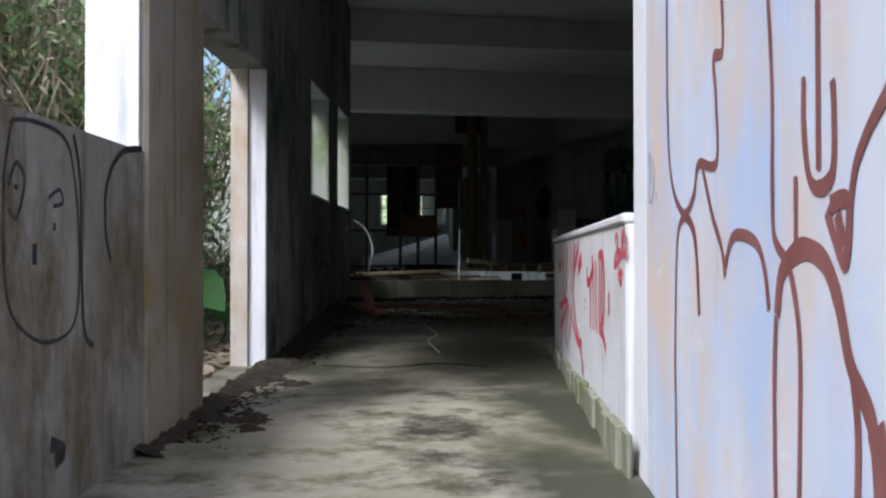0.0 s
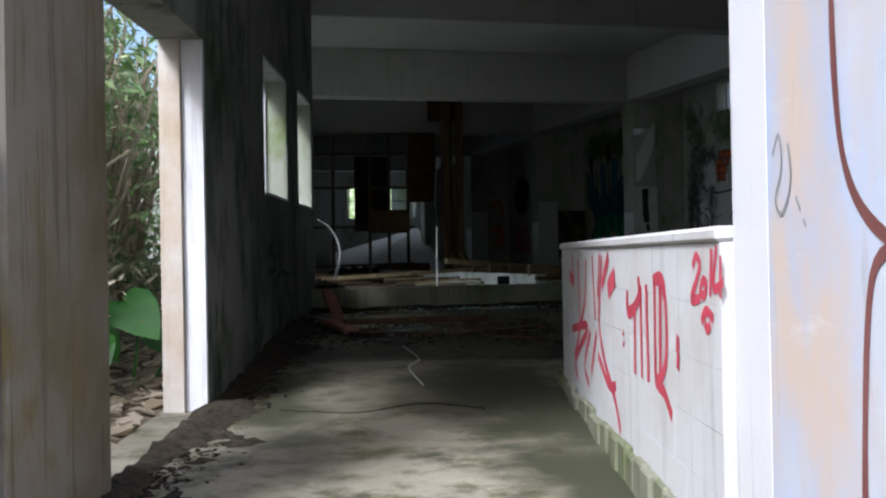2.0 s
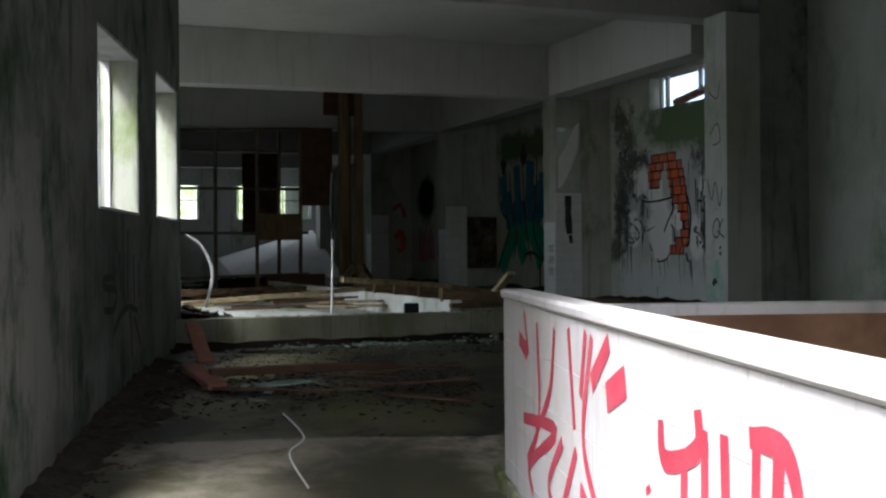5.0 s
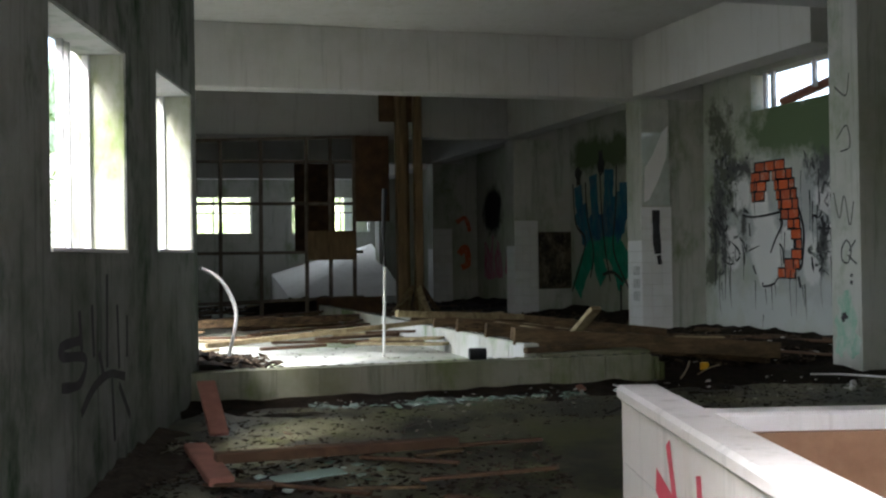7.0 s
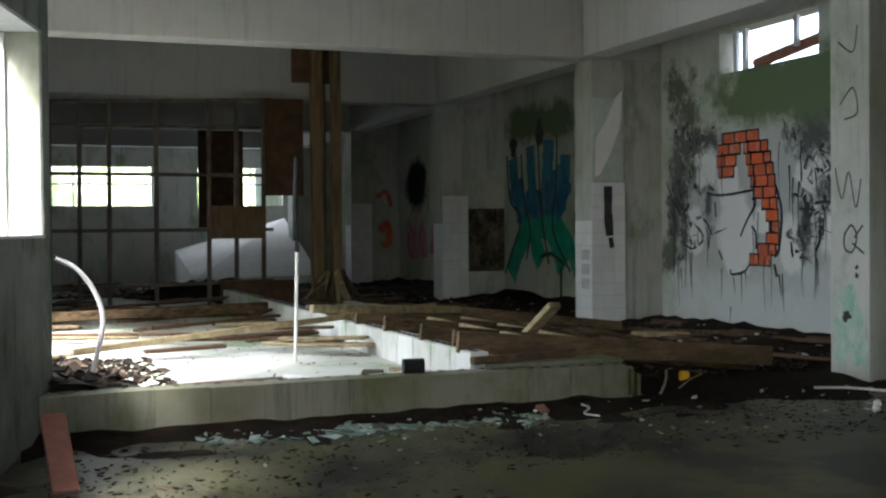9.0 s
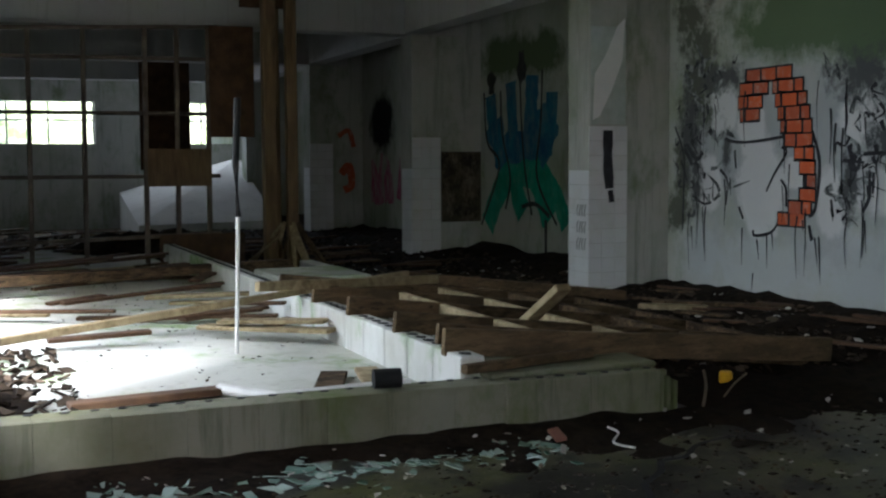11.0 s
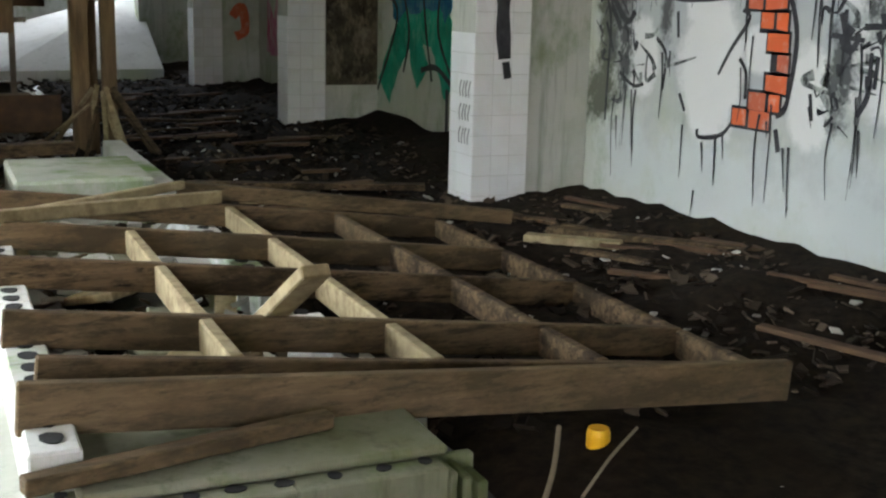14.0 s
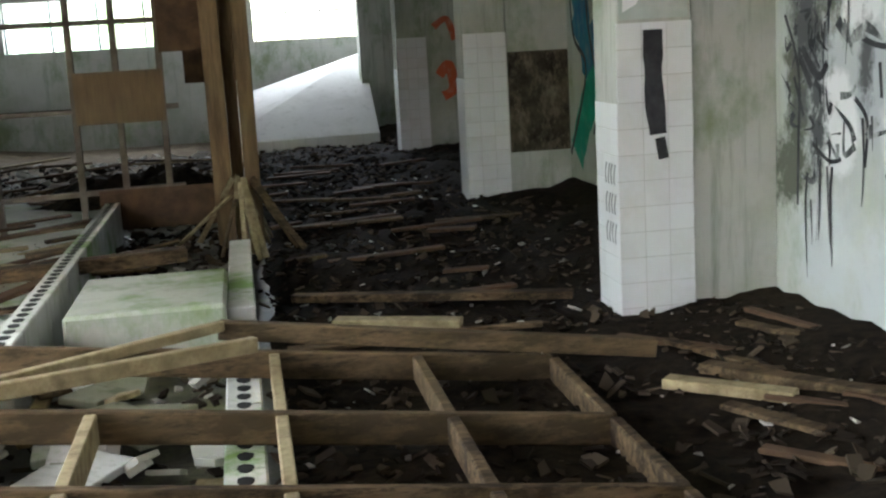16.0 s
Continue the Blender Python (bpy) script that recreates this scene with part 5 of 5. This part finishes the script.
def plumes(name, label, y0, y1, z0, z1, n, w, material, x):
    """Upright flaring strokes of spray paint."""
    bm = bmesh.new()
    for k in range(n):
        y, z = y0 + (y1 - y0) * (k + R(0, 1)) / n, z0 + R(0, 0.2)
        top = z1 - R(0, 0.35) * (z1 - z0)
        ribbon(bm, [(y, z), (y + R(-0.15, 0.15), (z + top) / 2), (y + R(-0.3, 0.3), top)], w * R(0.6, 1.3), plane_x(x), 0.002 + 0.0005 * k, True)
    return tagged(mesh_of(name, bm, material), label, "graffiti", kind="structure")


paint("wall_mural", "faded blue sprayed upper body of a wall figure", [(0.34, [(25.0, 2.35), (24.9, 1.9), (24.5, 1.4)]), (0.3, [(24.35, 2.5), (24.3, 2.0), (24.2, 1.3)]), (0.36, [(23.7, 2.55), (23.75, 2.0), (23.9, 1.4)]), (0.3, [(23.15, 2.3), (23.2, 1.8), (23.5, 1.35)])], navy_paint, plane_x(9.776), [(24.15, 1.5, 0.75, 0.36), (23.5, 1.75, 0.45, 0.4), (24.8, 1.8, 0.3, 0.3)])
paint("wall_mural", "faded teal sprayed legs of a wall figure", [(0.42, [(24.3, 1.3), (24.75, 0.95), (25.1, 0.5)]), (0.4, [(24.1, 1.3), (24.15, 1.0), (23.95, 0.72)]), (0.42, [(23.7, 1.35), (23.45, 1.0), (23.2, 0.66)]), (0.3, [(23.4, 1.3), (23.0, 0.95), (22.75, 0.6)])], teal_paint, plane_x(9.773), [(23.85, 1.25, 0.6, 0.2)])
paint("wall_mural", "dark outlines of the wall figure", [(0.05, [(25.2, 2.4), (25.1, 1.7), (24.7, 1.35), (25.3, 0.5)]), (0.05, [(24.65, 2.4), (24.6, 1.8), (24.35, 1.2), (24.5, 0.75)]), (0.05, [(24.05, 2.55), (24.0, 1.9), (23.9, 1.3), (23.7, 0.7)]), (0.05, [(23.4, 2.6), (23.45, 1.9), (23.55, 1.2), (23.0, 0.6)]), (0.06, [(24.0, 0.8), (23.6, 0.85), (23.2, 0.7)]), (0.07, [(23.3, 0.65), (23.3, 0.2)])], black_paint, plane_x(9.769), [(24.95, 2.55, 0.13, 0.2), (24.0, 2.7, 0.12, 0.22)])
plumes("wall_mural", "pink sprayed marks on the wall", 28.7, 30.2, 0.6, 1.7, 6, 0.3, pink_paint, 9.774)
paint("return_scribble", "orange sprayed scribble on the return wall", [(0.09, [(9.3, 1.9), (9.5, 2.0), (9.6, 1.7)]), (0.14, [(9.35, 1.2), (9.5, 1.35), (9.55, 1.0), (9.4, 0.9)])], orange_paint, plane_y(30.64))

# ---- garden outside ----
bm = bmesh.new()
rows = []
for j in range(70):
    row = []
    for i in range(50):
        u, d = -30 + 100 * j / 69, (i / 49) ** 2 * 120
        p = uv(u, -1.97 - d)
        base = floor_z(p.x, p.y) - 0.02
        hh = base + min(0.28 * max(0, d - 0.4), 1.6) + 0.12 * noise.noise((p.x, p.y, 0)) * min(1, d)
        if u > 15.8:
            hh = -0.1 + 0.1 * max(0, d - 5)
        row.append(bm.verts.new((p.x, p.y, min(hh, 5))))
    rows.append(row)
for a, b in zip(rows, rows[1:]):
    for i in range(49):
        bm.faces.new((a[i], a[i + 1], b[i + 1], b[i]))
bmesh.ops.recalc_face_normals(bm, faces=bm.faces[:])
tagged(mesh_of("ground", bm, earth, smooth=True), "leaf-strewn earth bank outside the wall", "ground", kind="structure")
tagged(mesh_of("ground_outer", box(-300, 300, -300, 300, -1.5, -1.3), earth), "dark earth around the building", "ground", kind="structure")


def bush(center, spread, n, size, material, label, name="bush", stems=14):
    random.seed(int(abs(center[0] * 100 + center[1] * 17)))
    root = empty(name, label, "bush", "bushes outside")
    bm = bmesh.new()
    tips = []
    base = Vector(center)
    for _ in range(stems):
        a = base + Vector((R(-1, 1) * spread[0] * 0.6, R(-1, 1) * spread[1] * 0.6, -0.3))
        b = a + Vector((R(-0.5, 0.5), R(-0.5, 0.5), R(0.5, 1.0) * spread[2]))
        c = (a + b) / 2 + Vector((R(-0.25, 0.25), R(-0.25, 0.25), 0.1))
        tube(bm, spline([a, c, b], 4), 0.012, 5)
        tips += [b, c, (b + c) / 2]
    part("stem", bm, dry_leaf, root)
    bm = bmesh.new()
    for _ in range(n):
        t = random.choice(tips)
        p = t + Vector((random.gauss(0, 0.3) * spread[0], random.gauss(0, 0.3) * spread[1], random.gauss(0, 0.22) * spread[2]))
        s = size * R(0.5, 1.5)
        m = Matrix.Translation(p) @ Euler((R(-0.9, 0.9), R(-0.9, 0.9), R(0, 6.28))).to_matrix().to_4x4()
        vs = [bm.verts.new(m @ Vector(q)) for q in ((-s, 0, 0), (-0.2 * s, -0.3 * s, 0.06 * s), (s, 0, -0.1 * s), (-0.2 * s, 0.3 * s, 0.06 * s))]
        bm.faces.new(vs)
    part("foliage", bm, material, root)
    return root


for k, u in enumerate((1.0, 3.0, 4.6, 6.2, 7.6, 8.8, 10.0, 11.0, 12.0, 13.2, 14.4, 15.4)):
    for v, z, tall in ((-3.5, 0.1, 0.9), (-4.0, 0.9, 1.6), (-4.6, 2.1, 2.0), (-5.2, 3.3, 2.0)):
        green = (k * 2 + int(z * 1.5)) % 5 in (0, 3)
        bush(uv(u + 0.3 * math.sin(k * 5 + z), v, z), (0.9, 0.8, tall), 700 if green else 520, 0.075 if green else 0.05, foliage if green else dry_leaf, "dense green bush outside the wall" if green else "dry brown brushwood outside the wall", stems=16 if green else 70)
for u in (16.6, 18.4, 20.2, 22.0):
    for z in (0.4, 1.8, 3.2):
        bush(uv(u, -5.6 - 0.2 * z, z), (1.1, 1.0, 1.7), 800, 0.09, foliage, "dense green bush outside the wall")
for u, z in ((9.5, 1.2), (10.5, 0.9), (10.8, 1.9), (11.8, 1.3), (13.0, 1.5)):
    bush(uv(u, -3.3, z), (0.8, 0.6, 1.6), 800, 0.07, foliage, "leafy green bush close outside the doorway", stems=40)
for y in (17.0, 19.0, 21.0):
    bush((-1.0, y, 0.6), (1.0, 1.0, 1.5), 900, 0.08, foliage, "dense green bush outside the wall")
lf = empty("broad_leaf_plant", "large glossy green heart-shaped leaves in the doorway", "plant")
for k, (du, dv, z, ry, rz, s) in enumerate(((0, 0, 0.25, 40, 20, 0.3), (0.15, -0.3, 0.05, 30, 70, 0.24), (-0.35, -0.15, 0.0, 35, -60, 0.2), (0.3, 0.1, 0.02, 40, 120, 0.17))):
    p = uv(10.3 + du, -2.4 + dv, z)
    bm = bmesh.new()
    m = Matrix.Translation(p) @ Euler((radians(50), 0, radians(rz * 0.3 - 15))).to_matrix().to_4x4() @ pose(0, 0, 0, 0, 0, ry)
    outline = [(0, -1.0), (0.35, -0.6), (0.62, -0.1), (0.66, 0.35), (0.45, 0.68), (0.18, 0.7), (0, 0.5), (-0.18, 0.7), (-0.45, 0.68), (-0.66, 0.35), (-0.62, -0.1), (-0.35, -0.6)]
    c = bm.verts.new(m @ Vector((0, 0, 0.03)))
    vs = [bm.verts.new(m @ Vector((x * s, y * s, 0.12 * s * abs(x) - 0.1 * s * y * y))) for x, y in outline]
    for i in range(len(vs)):
        bm.faces.new((c, vs[i], vs[(i + 1) % len(vs)]))
    part("leaf", bm, big_leaf, lf, smooth=True)
    bm = bmesh.new()
    tube(bm, spline([p, p + Vector((0.02, 0.05, -0.2)), Vector((uv(10.35, -2.45).x, uv(10.35, -2.45).y, -0.4))]), 0.012, 6)
    part("stalk", bm, big_leaf, lf)
scraps("bank_twigs", 1800, lambda: tuple(uv(R(6.5, 13), R(-4.5, -2.0)).xy), lambda x, y: floor_z(x, y) + min(0.28 * max(0, -1.97 - Vector((x, y, 0)).dot(CV) - 0.4), 1.6), 0.1, dry_leaf, "dry leaves and twigs on the bank", 0.5, 0.05)

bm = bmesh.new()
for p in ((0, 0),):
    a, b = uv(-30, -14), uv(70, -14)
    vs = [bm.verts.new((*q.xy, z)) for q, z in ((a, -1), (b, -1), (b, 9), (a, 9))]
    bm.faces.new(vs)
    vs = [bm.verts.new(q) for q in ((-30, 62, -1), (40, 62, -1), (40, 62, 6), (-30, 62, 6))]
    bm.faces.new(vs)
tagged(mesh_of("backdrop", bm, backdrop_mat), "distant green woods with bright sky gaps painted in", "woods", kind="structure")
